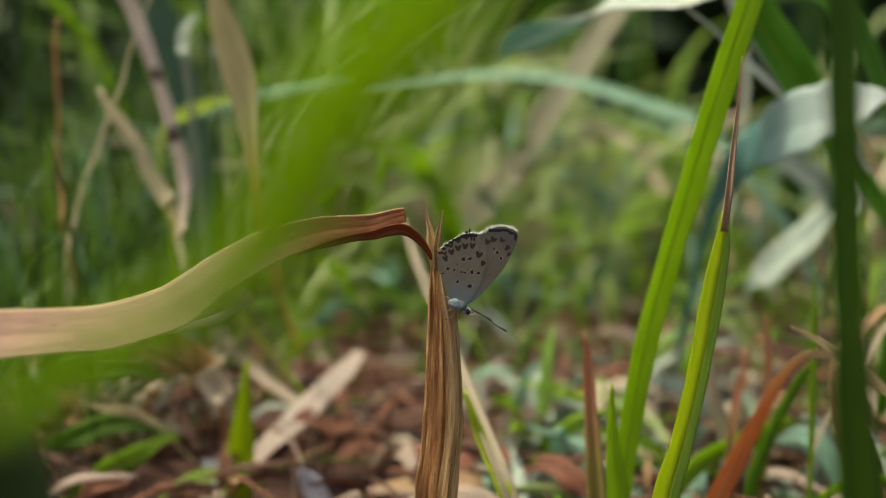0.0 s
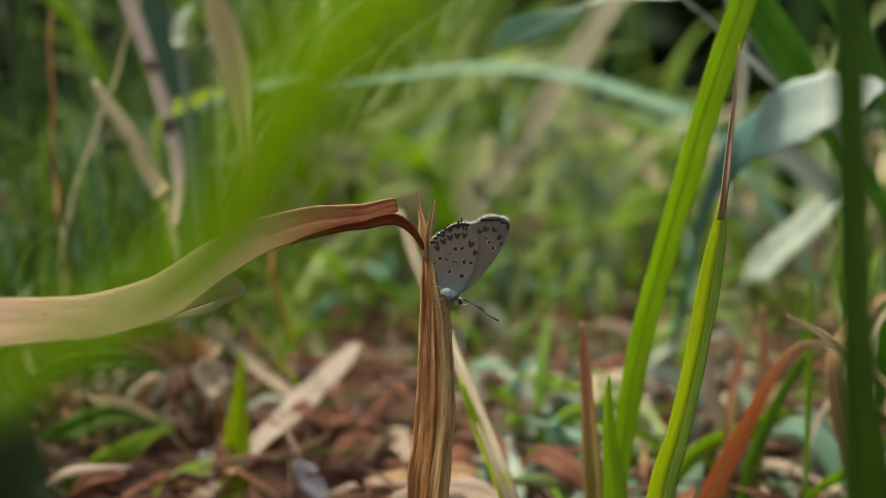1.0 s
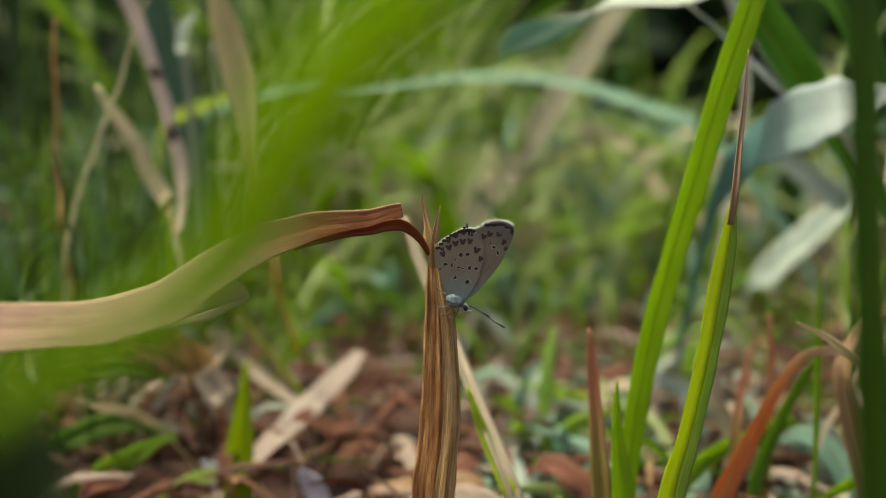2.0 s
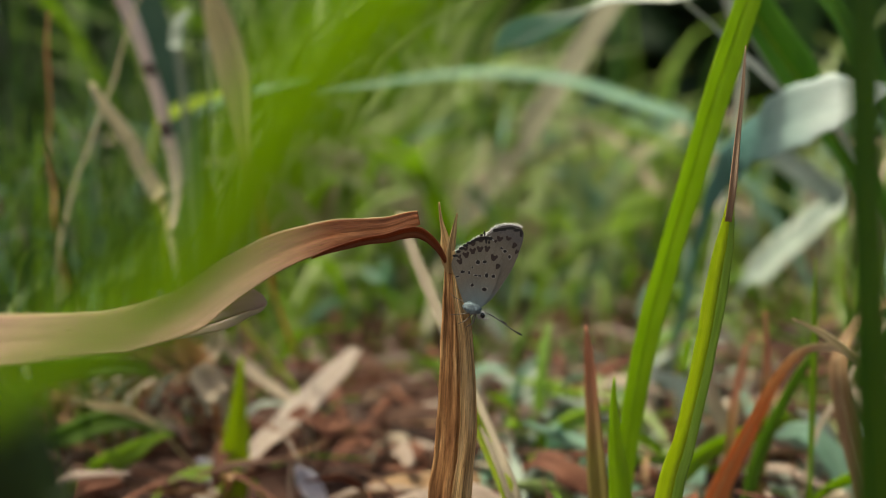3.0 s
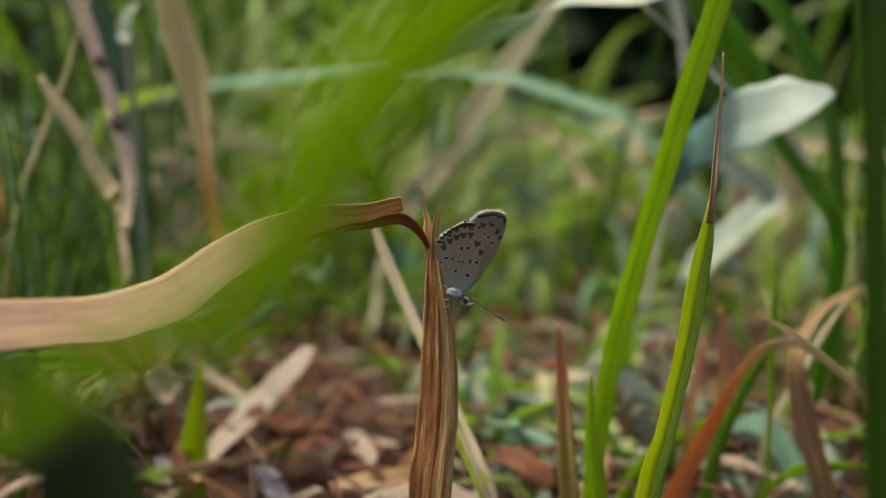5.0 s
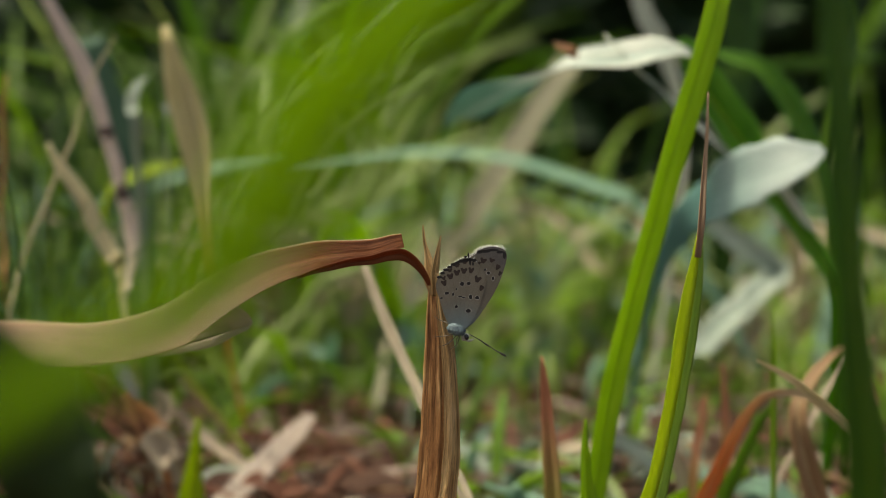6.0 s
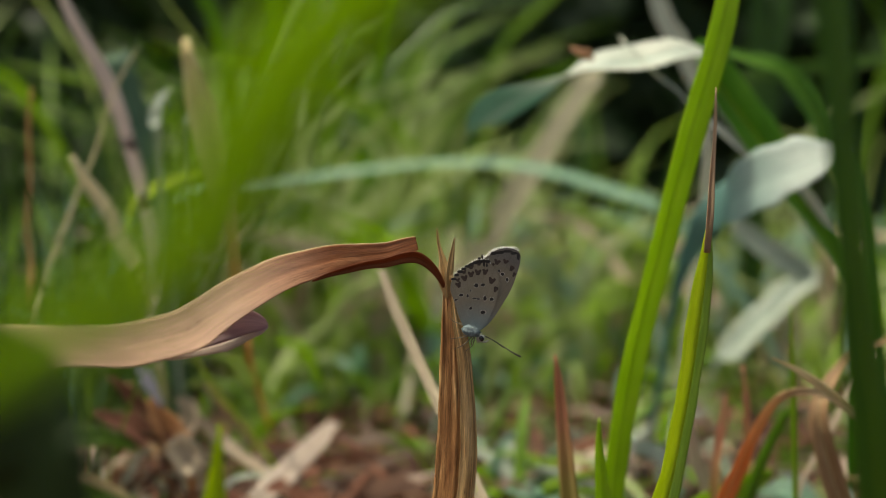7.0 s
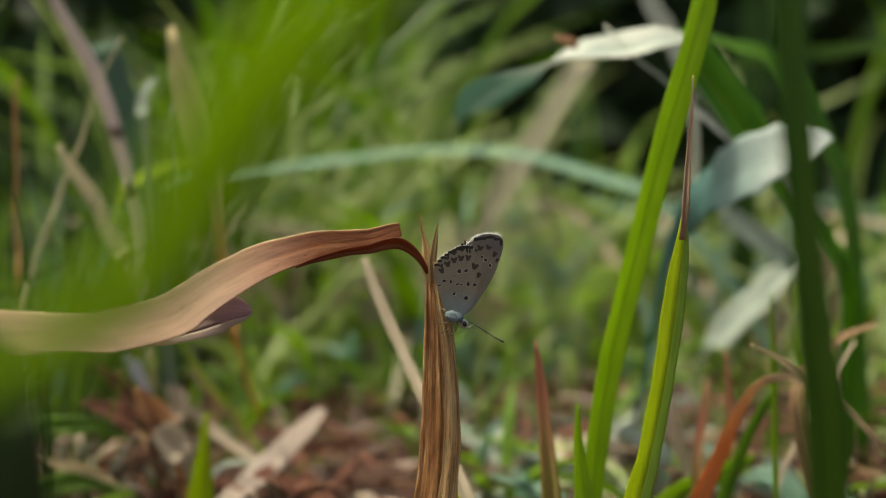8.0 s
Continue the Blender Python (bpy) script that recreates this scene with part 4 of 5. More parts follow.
blade("pale_underside", [(44.0, 84.0, 111.0, 1.0), (49.0, 84.0, 106.0, 1.4), (52.0, 84.0, 103.0, 1.7), (56.0, 84.0, 100.0, 1.9), (59.0, 84.0, 97.0, 2.2), (62.0, 84.0, 94.0, 2.4), (66.0, 84.0, 91.0, 2.9), (69.0, 84.0, 88.0, 2.6), (72.0, 84.0, 85.0, 1.0)], margin_white, keel=0.15, roll=0, face=(0.5, -0.6, 0.65), label="pale underside along the blade", parent=keeled_green_blade)
# more blades
blade("teal_back_blade", [(-91.0, 190.0, 124.0, 8.8), (-88.0, 190.0, 114.0, 9.5), (-83.0, 190.0, 100.0, 9.8), (-79.0, 190.0, 85.0, 9.1), (-76.0, 190.0, 68.0, 8.4), (-75.0, 190.0, 52.0, 7.7), (-75.0, 190.0, 36.0, 7.0), (-73.5, 195.0, 16.2, 6.0), (-72.0, 200.0, -2.0, 4.9)], teal_dim, keel=0.2, label="dull blue-green blade behind the straws", category="grass blade")
# Dim by dark material: the background shade is in these blades' colour.
blade("dim_blade", [(162.0, 300.0, 187.0, 8.0), (160.0, 300.0, 168.0, 8.0), (156.0, 300.0, 140.0, 7.5), (153.0, 300.0, 111.0, 6.6), (149.0, 300.0, 78.0, 6.1), (149.0, 305.0, 35.1, 5.2), (149.0, 310.0, -2.0, 4.3)], green_deep, keel=0.3, label="dim upright green blade, shade put into its colour", category="grass blade", group="dim blades in the shade")
blade("dim_blade", [(157.0, 320.0, 192.0, 8.3), (156.0, 320.0, 172.0, 8.3), (155.0, 320.0, 145.0, 7.9), (153.0, 320.0, 113.0, 6.9), (151.0, 320.0, 78.0, 6.4), (151.0, 325.0, 35.1, 5.4), (151.0, 330.0, -2.0, 4.5)], green_deep, keel=0.3, label="dim upright green blade, shade put into its colour", category="grass blade", group="dim blades in the shade")
# Stalk darkened by material colour in place of real shade.
blade("olive_stalk", [(60.0, 200.0, -2.0, 1.5), (86.0, 200.0, 91.0, 1.5), (95.0, 200.0, 111.0, 2.2), (107.0, 200.0, 117.0, 3.3), (120.0, 200.0, 119.0, 4.4), (137.0, 200.0, 121.0, 4.4), (152.0, 200.0, 123.0, 3.6), (165.0, 200.0, 124.0, 2.5)], green_painted_shade, keel=0.3, label="thin olive stalk lying level, shade put into its colour", category="stalk")
# Added blade; its near-black colour stands in for the vignette low left.
blade("shaded_near_blade", [(-32.0, -80.0, 69.0, 1.0), (-30.0, -80.0, 65.0, 4.3), (-28.0, -80.0, 62.0, 6.3), (-27.0, -80.0, 58.0, 7.0), (-26.0, -80.0, 54.0, 6.3), (-20.0, -80.0, 22.0, 5.0), (-18.0, -80.0, -2.0, 4.0)], green_vignette, keel=0.1, label="near-black blade added very near, low down, for lens vignette", category="grass blade")
blade("low_green_leaf", [(-96.0, 95.0, -2.0, 1.5), (-97.0, 95.0, 14.0, 1.8), (-89.0, 95.0, 22.0, 4.3), (-80.0, 95.0, 24.0, 5.0), (-70.0, 95.0, 24.0, 3.3), (-62.0, 95.0, 21.0, 0.8)], green_mid, keel=0.3, label="green grass leaf low over the litter", category="grass blade")
blade("low_green_leaf", [(-90.0, 80.0, -2.0, 1.5), (-89.0, 85.0, 7.0, 2.4), (-81.0, 85.0, 11.0, 5.3), (-72.0, 85.0, 14.0, 4.8), (-64.0, 85.0, 13.0, 2.9), (-58.0, 85.0, 10.0, 0.7)], green_mid, keel=0.3, label="green grass leaf low over the litter", category="grass blade")
blade("low_green_leaf", [(-85.0, 70.0, -2.0, 1.5), (-77.0, 75.0, 3.0, 3.0), (-71.0, 75.0, 7.0, 4.6), (-65.0, 75.0, 10.0, 4.1), (-60.0, 75.0, 13.0, 2.1), (-56.0, 75.0, 14.0, 0.6)], green_bright, keel=0.3, label="green grass leaf low over the litter", category="grass blade")
blade("ribbed_straw", [(-80.0, 84.0, 20.0, 0.6), (-75.0, 84.0, 18.0, 1.7), (-70.0, 84.0, 17.0, 2.2), (-65.0, 84.0, 15.0, 1.9), (-61.0, 84.0, 12.0, 0.7), (-50.0, 86.0, -2.0, 1.0)], dry_tan, keel=0.3, label="tan ribbed straw lying over green leaves", category="straw")
blade("orange_leaf_piece", [(-60.4, 96.0, 32.4, 1.5), (-57.9, 96.0, 28.1, 4.1), (-55.3, 96.0, 23.9, 5.8), (-53.6, 96.0, 21.4, 5.6), (-51.8, 96.0, 18.5, 2.6), (-49.8, 99.0, -2.0, 1.6)], dry_orange, keel=0.4, face=(0, -0.8, 0.6), wave=0.2, label="torn orange-brown leaf piece on the litter", category="dry leaf")
blade("cream_leaf_piece", [(-54.4, 94.0, 24.0, 3.8), (-52.7, 94.0, 21.5, 7.0), (-51.0, 94.0, 18.1, 6.2), (-49.4, 94.0, 16.4, 2.5), (-47.4, 97.0, -2.0, 1.5)], dry_pale, keel=0.3, face=(0, -0.8, 0.6), wave=0.2, label="torn cream-coloured leaf piece on the litter", category="dry leaf")
blade("lavender_sliver", [(-62.9, 96.0, 40.4, 0.6), (-61.2, 96.0, 37.8, 3.0), (-59.5, 96.0, 34.4, 2.3), (-57.7, 96.0, 30.9, 0.5)], pale_lavender, keel=0.3, face=(0, -0.8, 0.6), label="pale lavender-white leaf sliver on the litter", category="dry leaf", group="lavender slivers on the litter")
blade("lavender_sliver", [(-52.0, 80.0, 7.0, 0.9), (-49.0, 80.0, 4.0, 4.7), (-46.0, 80.0, 1.0, 4.2), (-45.0, 80.0, -2.0, 1.2)], pale_lavender, keel=0.3, face=(0, -0.8, 0.6), label="pale lavender-white leaf sliver on the litter", category="dry leaf", group="lavender slivers on the litter")
blade("lavender_sliver", [(-29.0, 66.0, 10.0, 1.1), (-27.0, 66.0, 7.0, 4.4), (-25.0, 66.0, 4.0, 3.8), (-23.0, 66.0, 1.0, 1.1)], pale_lavender, keel=0.3, face=(0, -0.8, 0.6), label="pale lavender-white leaf sliver on the litter", category="dry leaf", group="lavender slivers on the litter")
blade("red_leaf_piece", [(-69.3, 96.0, 38.0, 1.0), (-65.1, 96.0, 33.7, 3.3), (-60.8, 96.0, 27.8, 3.8), (-57.4, 96.0, 22.6, 1.8), (-55.4, 99.0, -2.0, 1.1)], litter_red, keel=0.4, face=(0, -0.8, 0.6), wave=0.2, label="dark red-brown dry leaf strip over the litter", category="dry leaf", group="red leaf strips on the litter")
blade("red_leaf_piece", [(-72.2, 96.0, 29.8, 1.8), (-66.3, 96.0, 27.3, 4.6), (-61.2, 96.0, 24.8, 4.3), (-55.3, 96.0, 22.2, 1.3), (-53.3, 99.0, -2.0, 0.8)], litter_red, keel=0.4, face=(0, -0.8, 0.6), wave=0.2, label="dark red-brown dry leaf strip over the litter", category="dry leaf", group="red leaf strips on the litter")
blade("red_leaf_piece", [(-65.5, 96.0, 32.5, 0.8), (-62.1, 96.0, 28.2, 2.1), (-58.6, 96.0, 23.1, 2.1), (-56.1, 96.0, 18.8, 0.8), (-54.1, 99.0, -2.0, 0.5)], dry_brown, keel=0.4, face=(0, -0.8, 0.6), wave=0.2, label="brown dry leaf strip over the litter", category="dry leaf", group="red leaf strips on the litter")
blade("grey_strip", [(52.0, 110.0, 18.0, 2.4), (58.0, 110.0, 15.0, 4.8), (63.0, 110.0, 11.0, 5.1), (67.0, 110.0, 5.0, 4.5), (69.0, 108.0, 2.2, 3.8), (71.0, 106.0, -2.0, 2.2)], pale_grey, keel=0.2, face=(0, -0.8, 0.6), label="pale grey dry leaf strip over the litter", category="dry leaf", group="pale strips on the litter")
blade("tan_wedge", [(53.0, 66.0, 36.0, 0.6), (54.0, 66.0, 30.0, 1.8), (55.0, 66.0, 24.0, 2.9), (57.0, 66.0, 19.0, 3.1), (58.0, 66.0, 13.0, 2.9), (58.5, 67.0, 5.9, 2.5), (59.0, 68.0, -2.0, 2.0)], dry_pale, keel=0.1, label="thin tan translucent dry blade", category="dry blade")
blade("grey_strip", [(67.0, 72.0, 7.0, 0.9), (70.0, 72.0, 5.0, 4.3), (73.0, 72.0, 3.0, 3.4), (75.0, 70.0, -1.0, 1.0)], pale_grey, keel=0.2, face=(0, -0.7, 0.7), wave=0.2, label="whitish torn leaf piece on the litter", category="dry leaf", group="pale strips on the litter")
blade("pale_green_leaf", [(37.0, 170.0, 13.0, 3.0), (41.0, 170.0, 7.0, 6.6), (46.0, 170.0, 1.0, 5.9), (48.0, 165.0, 0.5, 5.0), (50.0, 160.0, -2.0, 2.4)], green_pale, keel=0.2, face=(0, -0.8, 0.6), label="pale green leaf lying on the litter", category="grass blade")
blade("red_stalk", [(59.0, 58.0, 38.0, 0.3), (59.0, 58.0, 33.0, 0.6), (58.0, 58.0, 29.0, 0.8), (57.0, 58.0, 24.0, 0.8), (56.5, 59.0, 10.8, 0.7), (56.0, 60.0, -2.0, 0.6)], dry_red, keel=0.4, group="red stalks in the grass", label="thin reddish dry stalk", category="stalk")
blade("grey_strip", [(10.0, 100.0, 1.0, 1.0), (13.0, 100.0, 3.0, 4.9), (18.0, 100.0, 5.0, 4.9), (22.0, 100.0, 5.0, 1.5), (18.0, 98.0, -1.0, 1.0)], pale_grey, keel=0.3, face=(0, -0.7, 0.7), wave=0.2, label="pale curled leaf piece on the litter", category="dry leaf", group="pale strips on the litter")
blade("grey_strip", [(-18.0, 98.0, -0.0, 1.5), (-14.0, 98.0, 2.0, 5.1), (-10.0, 98.0, 5.0, 4.1), (-7.0, 98.0, 5.0, 1.0), (-6.0, 97.0, -1.0, 1.0)], dry_pale, keel=0.3, face=(0, -0.7, 0.7), wave=0.2, label="cream curled leaf piece on the litter", category="dry leaf", group="pale strips on the litter")
blade("brown_strip", [(-19.0, 66.0, 3.0, 1.5), (-11.0, 66.0, 6.0, 3.8), (-2.0, 66.0, 7.0, 4.2), (7.0, 66.0, 7.0, 2.9), (8.0, 64.0, -1.0, 1.0)], dry_brown, keel=0.3, face=(0, -0.6, 0.8), label="brown dry blade lying on the soil", category="dry blade")
# end blades


# ---- the bent dry grass and the butterfly ----

def dry_plant():
    root = tagged(new("dry_grass_stem"), "dry brown grass stem with a leaf bent over sideways", "dry grass")
    root.location = (-0.001, 0, 0)
    blade("stem", [(0.0, 0.0, 65.6, 0.9), (0.2, 0.0, 62.9, 1.8), (0.7, 0.0, 58.6, 3.2), (1.0, 0.0, 52.3, 4.5), (1.0, 0.0, 41.0, 5.5),
                   (0.0, 0.0, 29.4, 5.9), (-1.0, 0.5, 14, 5.6), (-1.5, 1, -6, 4.8)], dry_stem, -0.35, 0, parent=root, thick=0.5, count=70, across=30, ridges=5, ridge=0.05, wave=0.03, wobble=0.05)
    # The fold's brighter look is painted with the lighter stem colour.
    blade("stem_fold", [(0.4, -0.8, 65.0, 0.6), (1.2, -1.0, 58.8, 1.4), (2.2, -1.2, 52.6, 2.0), (2.6, -1.3, 41.4, 2.3), (1.6, -1.4, 29.9, 2.7),
                        (0.6, -1.0, 14, 2.5), (0, 0, -6, 2.2)], dry_stem_lit, -0.3, -10, "overlapping edge of the dry sheath, light put into its paler colour", parent=root, thick=0.3, count=60, across=14, ridges=2, ridge=0.07, wave=0.06)
    blade("splinter", [(-1.4, 0.0, 71.5, 0.2), (-1.15, 0.0, 69.1, 0.7), (-0.5, -0.3, 66.1, 1.2), (0.1, -0.6, 62.2, 1.5)], dry_stem_lit, 0.5, 20, parent=root, wave=0.45, count=40)
    blade("splinter", [(1.0, -0.5, 70.1, 0.25), (0.6, -0.6, 68.0, 0.6), (0.2, -0.8, 65.0, 1.0), (0.2, -0.8, 61.9, 1.1)], dry_stem_lit, 0.5, -20, parent=root, wave=0.45, count=40)
    # Upper margin strip is a painted highlight along the leaf's edge.
    blade("bent_leaf", [(-4.12, 0.0, 69.45, 1.95), (-5.58, 0.0, 69.1, 2.29), (-8.36, -0.6, 68.22, 2.91), (-11.79, -1.4, 67.9, 3.3), (-15.16, -2.4, 67.6, 3.83), (-18.44, -4.0, 66.86, 4.39), (-21.59, -6.0, 65.97, 5.03), (-24.65, -8.0, 64.54, 5.41), (-27.6, -10.0, 62.85, 5.79), (-30.45, -12.0, 60.85, 6.12), (-33.2, -13.62, 59.19, 6.56), (-39.08, -18.6, 58.09, 6.43), (-44.09, -24.42, 58.81, 6.15), (-48.22, -28.4, 59.36, 6.22), (-52.79, -30.56, 59.54, 6.09), (-59.33, -32.79, 59.91, 5.69), (-65.86, -34.6, 61.05, 4.63), (-74.26, -36.32, 62.84, 3.52)], dry_bent, 0.07, 0, parent=root, thick=0.25, count=110, across=20, ridges=3, ridge=0.02, wave=0.015, wobble=0.02,
          face=(0.05, -1, 0.2), face2=(0.1, -0.8, 0.6), margin=leaf_rim_lit, rim=0.91, upper=True)
    # Leaf base, drawn on along the leaf as a dark strip for underside shade.
    blade("leaf_stalk", [(-0.42, -0.4, 63.35, 0.62), (-1.0, -0.6, 64.48, 0.83), (-1.85, -0.8, 65.74, 1.11), (-2.98, -1.0, 66.86, 1.38), (-4.37, -1.1, 67.56, 1.65), (-6.3, -1.3, 67.42, 1.51), (-8.36, -1.6, 66.88, 1.31), (-11.09, -2.3, 66.58, 1.09), (-13.78, -3.2, 66.01, 0.88), (-16.09, -4.2, 65.4, 0.61), (-18.03, -5.2, 64.66, 0.27)], dry_hem_shade, 0.5, -25, "twisted base of the leaf, underside shade in its dark red-brown", parent=root, thick=0.25, count=60, across=10, ridges=3, ridge=0.03, wave=0.07, wobble=0.02)
    blade("leaf_flap", [(-23.6, -7.0, 59.1, 0.5), (-24.4, -7.3, 59.2, 2.4), (-26.5, -8.0, 59.3, 4.4), (-28.7, -9.0, 58.8, 4.9), (-32.0, -10.5, 57.7, 4.2), (-35.0, -12.0, 56.8, 2.8), (-38.0, -13.5, 56.2, 0.8)], dry_purple, 0.04, 0,
          "torn flap with greyish purple underside", parent=root, count=30, across=10, ridges=2, ridge=0.04, wave=0.05, margin=flap_rim, rim=0.55, upper=False)
    return root


dry_stem_plant = dry_plant()

BF = 39.4      # drawing units a millimetre


def flat_shape(bm, outline, y, thick, centre):
    """A thin solid plate; the outline is smooth and closed, x to the right and z up, in millimetres."""
    a = np.array(outline, float)
    pts = []
    n = len(a)
    for i in range(n):
        p0, p1, p2, p3 = a[i - 1], a[i], a[(i + 1) % n], a[(i + 2) % n]
        for t in np.linspace(0, 1, 7)[:-1]:
            pts.append(0.5 * (2 * p1 + (p2 - p0) * t + (2 * p0 - 5 * p1 + 4 * p2 - p3) * t * t + (3 * p1 - p0 - 3 * p2 + p3) * t ** 3))
    pts = np.array(pts) - np.array(centre)
    front = [bm.verts.new((x / 1000, (y - thick / 2) / 1000, z / 1000)) for x, z in pts]
    back = [bm.verts.new((x / 1000, (y + thick / 2) / 1000, z / 1000)) for x, z in pts]
    f = bm.faces.new(front)
    b = bm.faces.new(back[::-1])
    for i in range(len(pts)):
        j = (i + 1) % len(pts)
        bm.faces.new((front[i], back[i], back[j], front[j]))
    bmesh.ops.triangulate(bm, faces=[f, b])
    bmesh.ops.recalc_face_normals(bm, faces=bm.faces)
    return pts


def drawn(*pairs):
    return [((x - 460) / BF, (660 - z) / BF) for x, z in pairs]


def tube(bm, rows, sides=8, count=20):
    """rows: x, y, z and diameter in millimetres."""
    c = spline(rows, count)
    rings = []
    for i in range(count + 1):
        tangent = Vector(c[min(i + 1, count), :3] - c[max(i - 1, 0), :3]).normalized()
        s = tangent.cross(Vector((0.3, 1, 0.2))).normalized()
        n = s.cross(tangent)
        rings.append([bm.verts.new((Vector(c[i, :3]) + (s * math.cos(k * 2 * math.pi / sides) + n * math.sin(k * 2 * math.pi / sides)) * max(c[i, 3], 0.02) / 2) / 1000)
                      for k in range(sides)])
    for i in range(count):
        for k in range(sides):
            j = (k + 1) % sides
            bm.faces.new((rings[i][k], rings[i][j], rings[i + 1][j], rings[i + 1][k]))
    bm.faces.new(rings[0][::-1])
    bm.faces.new(rings[-1])
    bmesh.ops.recalc_face_normals(bm, faces=bm.faces)


def ball(bm, p, size, turn=0.0, rough=0.0, seed=0):
    made = bmesh.ops.create_icosphere(bm, subdivisions=3, radius=1.0)["verts"]
    m = Matrix.Translation(Vector(p) / 1000) @ Matrix.Rotation(radians(turn), 4, "Y") @ Matrix.Diagonal((*(s / 2000 for s in size), 1))
    for v in made:
        v.co = v.co * (1 + rough * noise.noise(v.co * 6 + Vector((seed, 0, 0))))
        v.co = m @ v.co


HIND = drawn((372, 592), (345, 540), (318, 455), (299, 392), (312, 342), (345, 302), (398, 266), (448, 238), (500, 250), (540, 290), (562, 350),
             (552, 420), (525, 510), (478, 590), (430, 625))
FORE = drawn((430, 628), (500, 582), (562, 500), (622, 400), (660, 300), (675, 235), (664, 198), (625, 182), (575, 182), (535, 195), (500, 224),
             (464, 250), (440, 340), (430, 480), (420, 590))
WING_BASE = drawn((430, 625))[0]


def fringe(bm, pts, y, low, high, length):
    """Short hair scales that stand out from the rim between two shares of the outline."""
    rng = random.Random(4)
    n = len(pts)
    middle = pts.mean(axis=0)
    for i in range(int(low * n), int(high * n)):
        a, b = pts[i % n], pts[(i + 1) % n]
        for k in range(3):
            p = a + (b - a) * (k / 3)
            q = a + (b - a) * ((k + 1.1) / 3)
            side = np.array([-(b - a)[1], (b - a)[0]])
            side = side / (np.linalg.norm(side) + 1e-9)
            if side @ ((a + b) / 2 - middle) < 0:
                side = -side
            tip = (p + q) / 2 + side * length * (rng.uniform(0.5, 1.1) + (0.9 if rng.random() < 0.12 else 0)) + (b - a) * rng.uniform(-0.8, 0.8)
            p, q = p - side * 0.05, q - side * 0.05
            v = [bm.verts.new((u[0] / 1000, (y + d) / 1000, u[1] / 1000)) for u, d in ((p, -0.03), (q, -0.03), (tip, 0.0), (p, 0.03), (q, 0.03))]
            for q4 in ((0, 1, 2), (4, 3, 2), (0, 3, 4, 1), (1, 4, 2), (3, 0, 2)):
                bm.faces.new([v[s] for s in q4])
    bmesh.ops.recalc_face_normals(bm, faces=bm.faces)


def spot_plates(bm, rows, y, centre, rng, grow=1.0):
    for x, z, w, h in rows:
        px, pz = drawn((x, z))[0]
        px, pz = px - centre[0], pz - centre[1]
        ring = []
        for k in range(14):
            a = k / 14 * 2 * math.pi
            r = rng.uniform(0.85, 1.15)
            ring.append((px + math.cos(a) * w / BF / 2 * r * grow, pz + math.sin(a) * h / BF / 2 * r * grow))
        front = [bm.verts.new((a / 1000, y / 1000, b / 1000)) for a, b in ring]
        back = [bm.verts.new((a / 1000, (y + 0.03) / 1000, b / 1000)) for a, b in ring]
        bm.faces.new(front)
        for k in range(14):
            bm.faces.new((front[k], back[k], back[(k + 1) % 14], front[(k + 1) % 14]))
    bmesh.ops.recalc_face_normals(bm, faces=bm.faces)


def chevrons(bm, rows, y, centre):
    """V-shaped marks that point to the wing's base."""
    shape = ((-0.55, 0.3), (-0.32, 0.55), (0, 0.26), (0.32, 0.55), (0.55, 0.3), (0.2, -0.55), (-0.2, -0.55))
    for x, z, w, h in rows:
        px, pz = drawn((x, z))[0]
        out = Vector((px - centre[0], pz - centre[1])).normalized()
        side = Vector((out.y, -out.x))
        ring = [Vector((px - centre[0], pz - centre[1])) + side * (a * w * 1.15 / BF) + out * (b * h * 1.35 / BF) for a, b in shape]
        front = [bm.verts.new((q.x / 1000, y / 1000, q.y / 1000)) for q in ring]
        back = [bm.verts.new((q.x / 1000, (y + 0.03) / 1000, q.y / 1000)) for q in ring]
        cap = bm.faces.new(front)
        for k in range(7):
            bm.faces.new((front[k], back[k], back[(k + 1) % 7], front[(k + 1) % 7]))
        bmesh.ops.triangulate(bm, faces=[cap])
    bmesh.ops.recalc_face_normals(bm, faces=bm.faces)


HIND_SPOTS = [(437, 375, 20, 22), (472, 373, 20, 17), (408, 402, 8, 12), (357, 425, 22, 14), (391, 430, 11, 18), (483, 445, 18, 24),
              (518, 449, 23, 18), (408, 496, 16, 16), (472, 518, 25, 18), (330, 450, 18, 8), (427, 443, 22, 8), (447, 447, 20, 8)]
HIND_EDGE = [(318, 340, 30, 15), (334, 318, 26, 15), (352, 301, 32, 15), (372, 286, 28, 16), (392, 273, 32, 16), (412, 264, 28, 17), (432, 255, 32, 18), (455, 250, 32, 18), (478, 246, 34, 18), (500, 250, 28, 18),
             (470, 224, 10, 28), (480, 262, 12, 30), (494, 268, 10, 22), (455, 232, 16, 12)]
HIND_MARGIN = [(343, 370, 26, 22), (375, 335, 30, 22), (410, 315, 30, 22), (447, 305, 30, 22), (485, 303, 26, 22), (520, 350, 32, 24), (540, 398, 22, 20),
               (340, 345, 20, 14), (372, 303, 24, 14), (410, 278, 26, 14), (452, 258, 28, 16)]
FORE_SPOTS = [(578, 318, 20, 16), (603, 347, 14, 22), (560, 300, 12, 12)]
FORE_MARGIN = [(550, 252, 30, 20), (595, 250, 26, 16), (627, 288, 22, 20), (520, 268, 26, 20), (640, 320, 16, 18)]
FORE_EDGE = [(662, 225, 16, 40), (530, 207, 30, 18), (600, 197, 70, 14), (640, 207, 40, 14), (560, 203, 50, 16)]


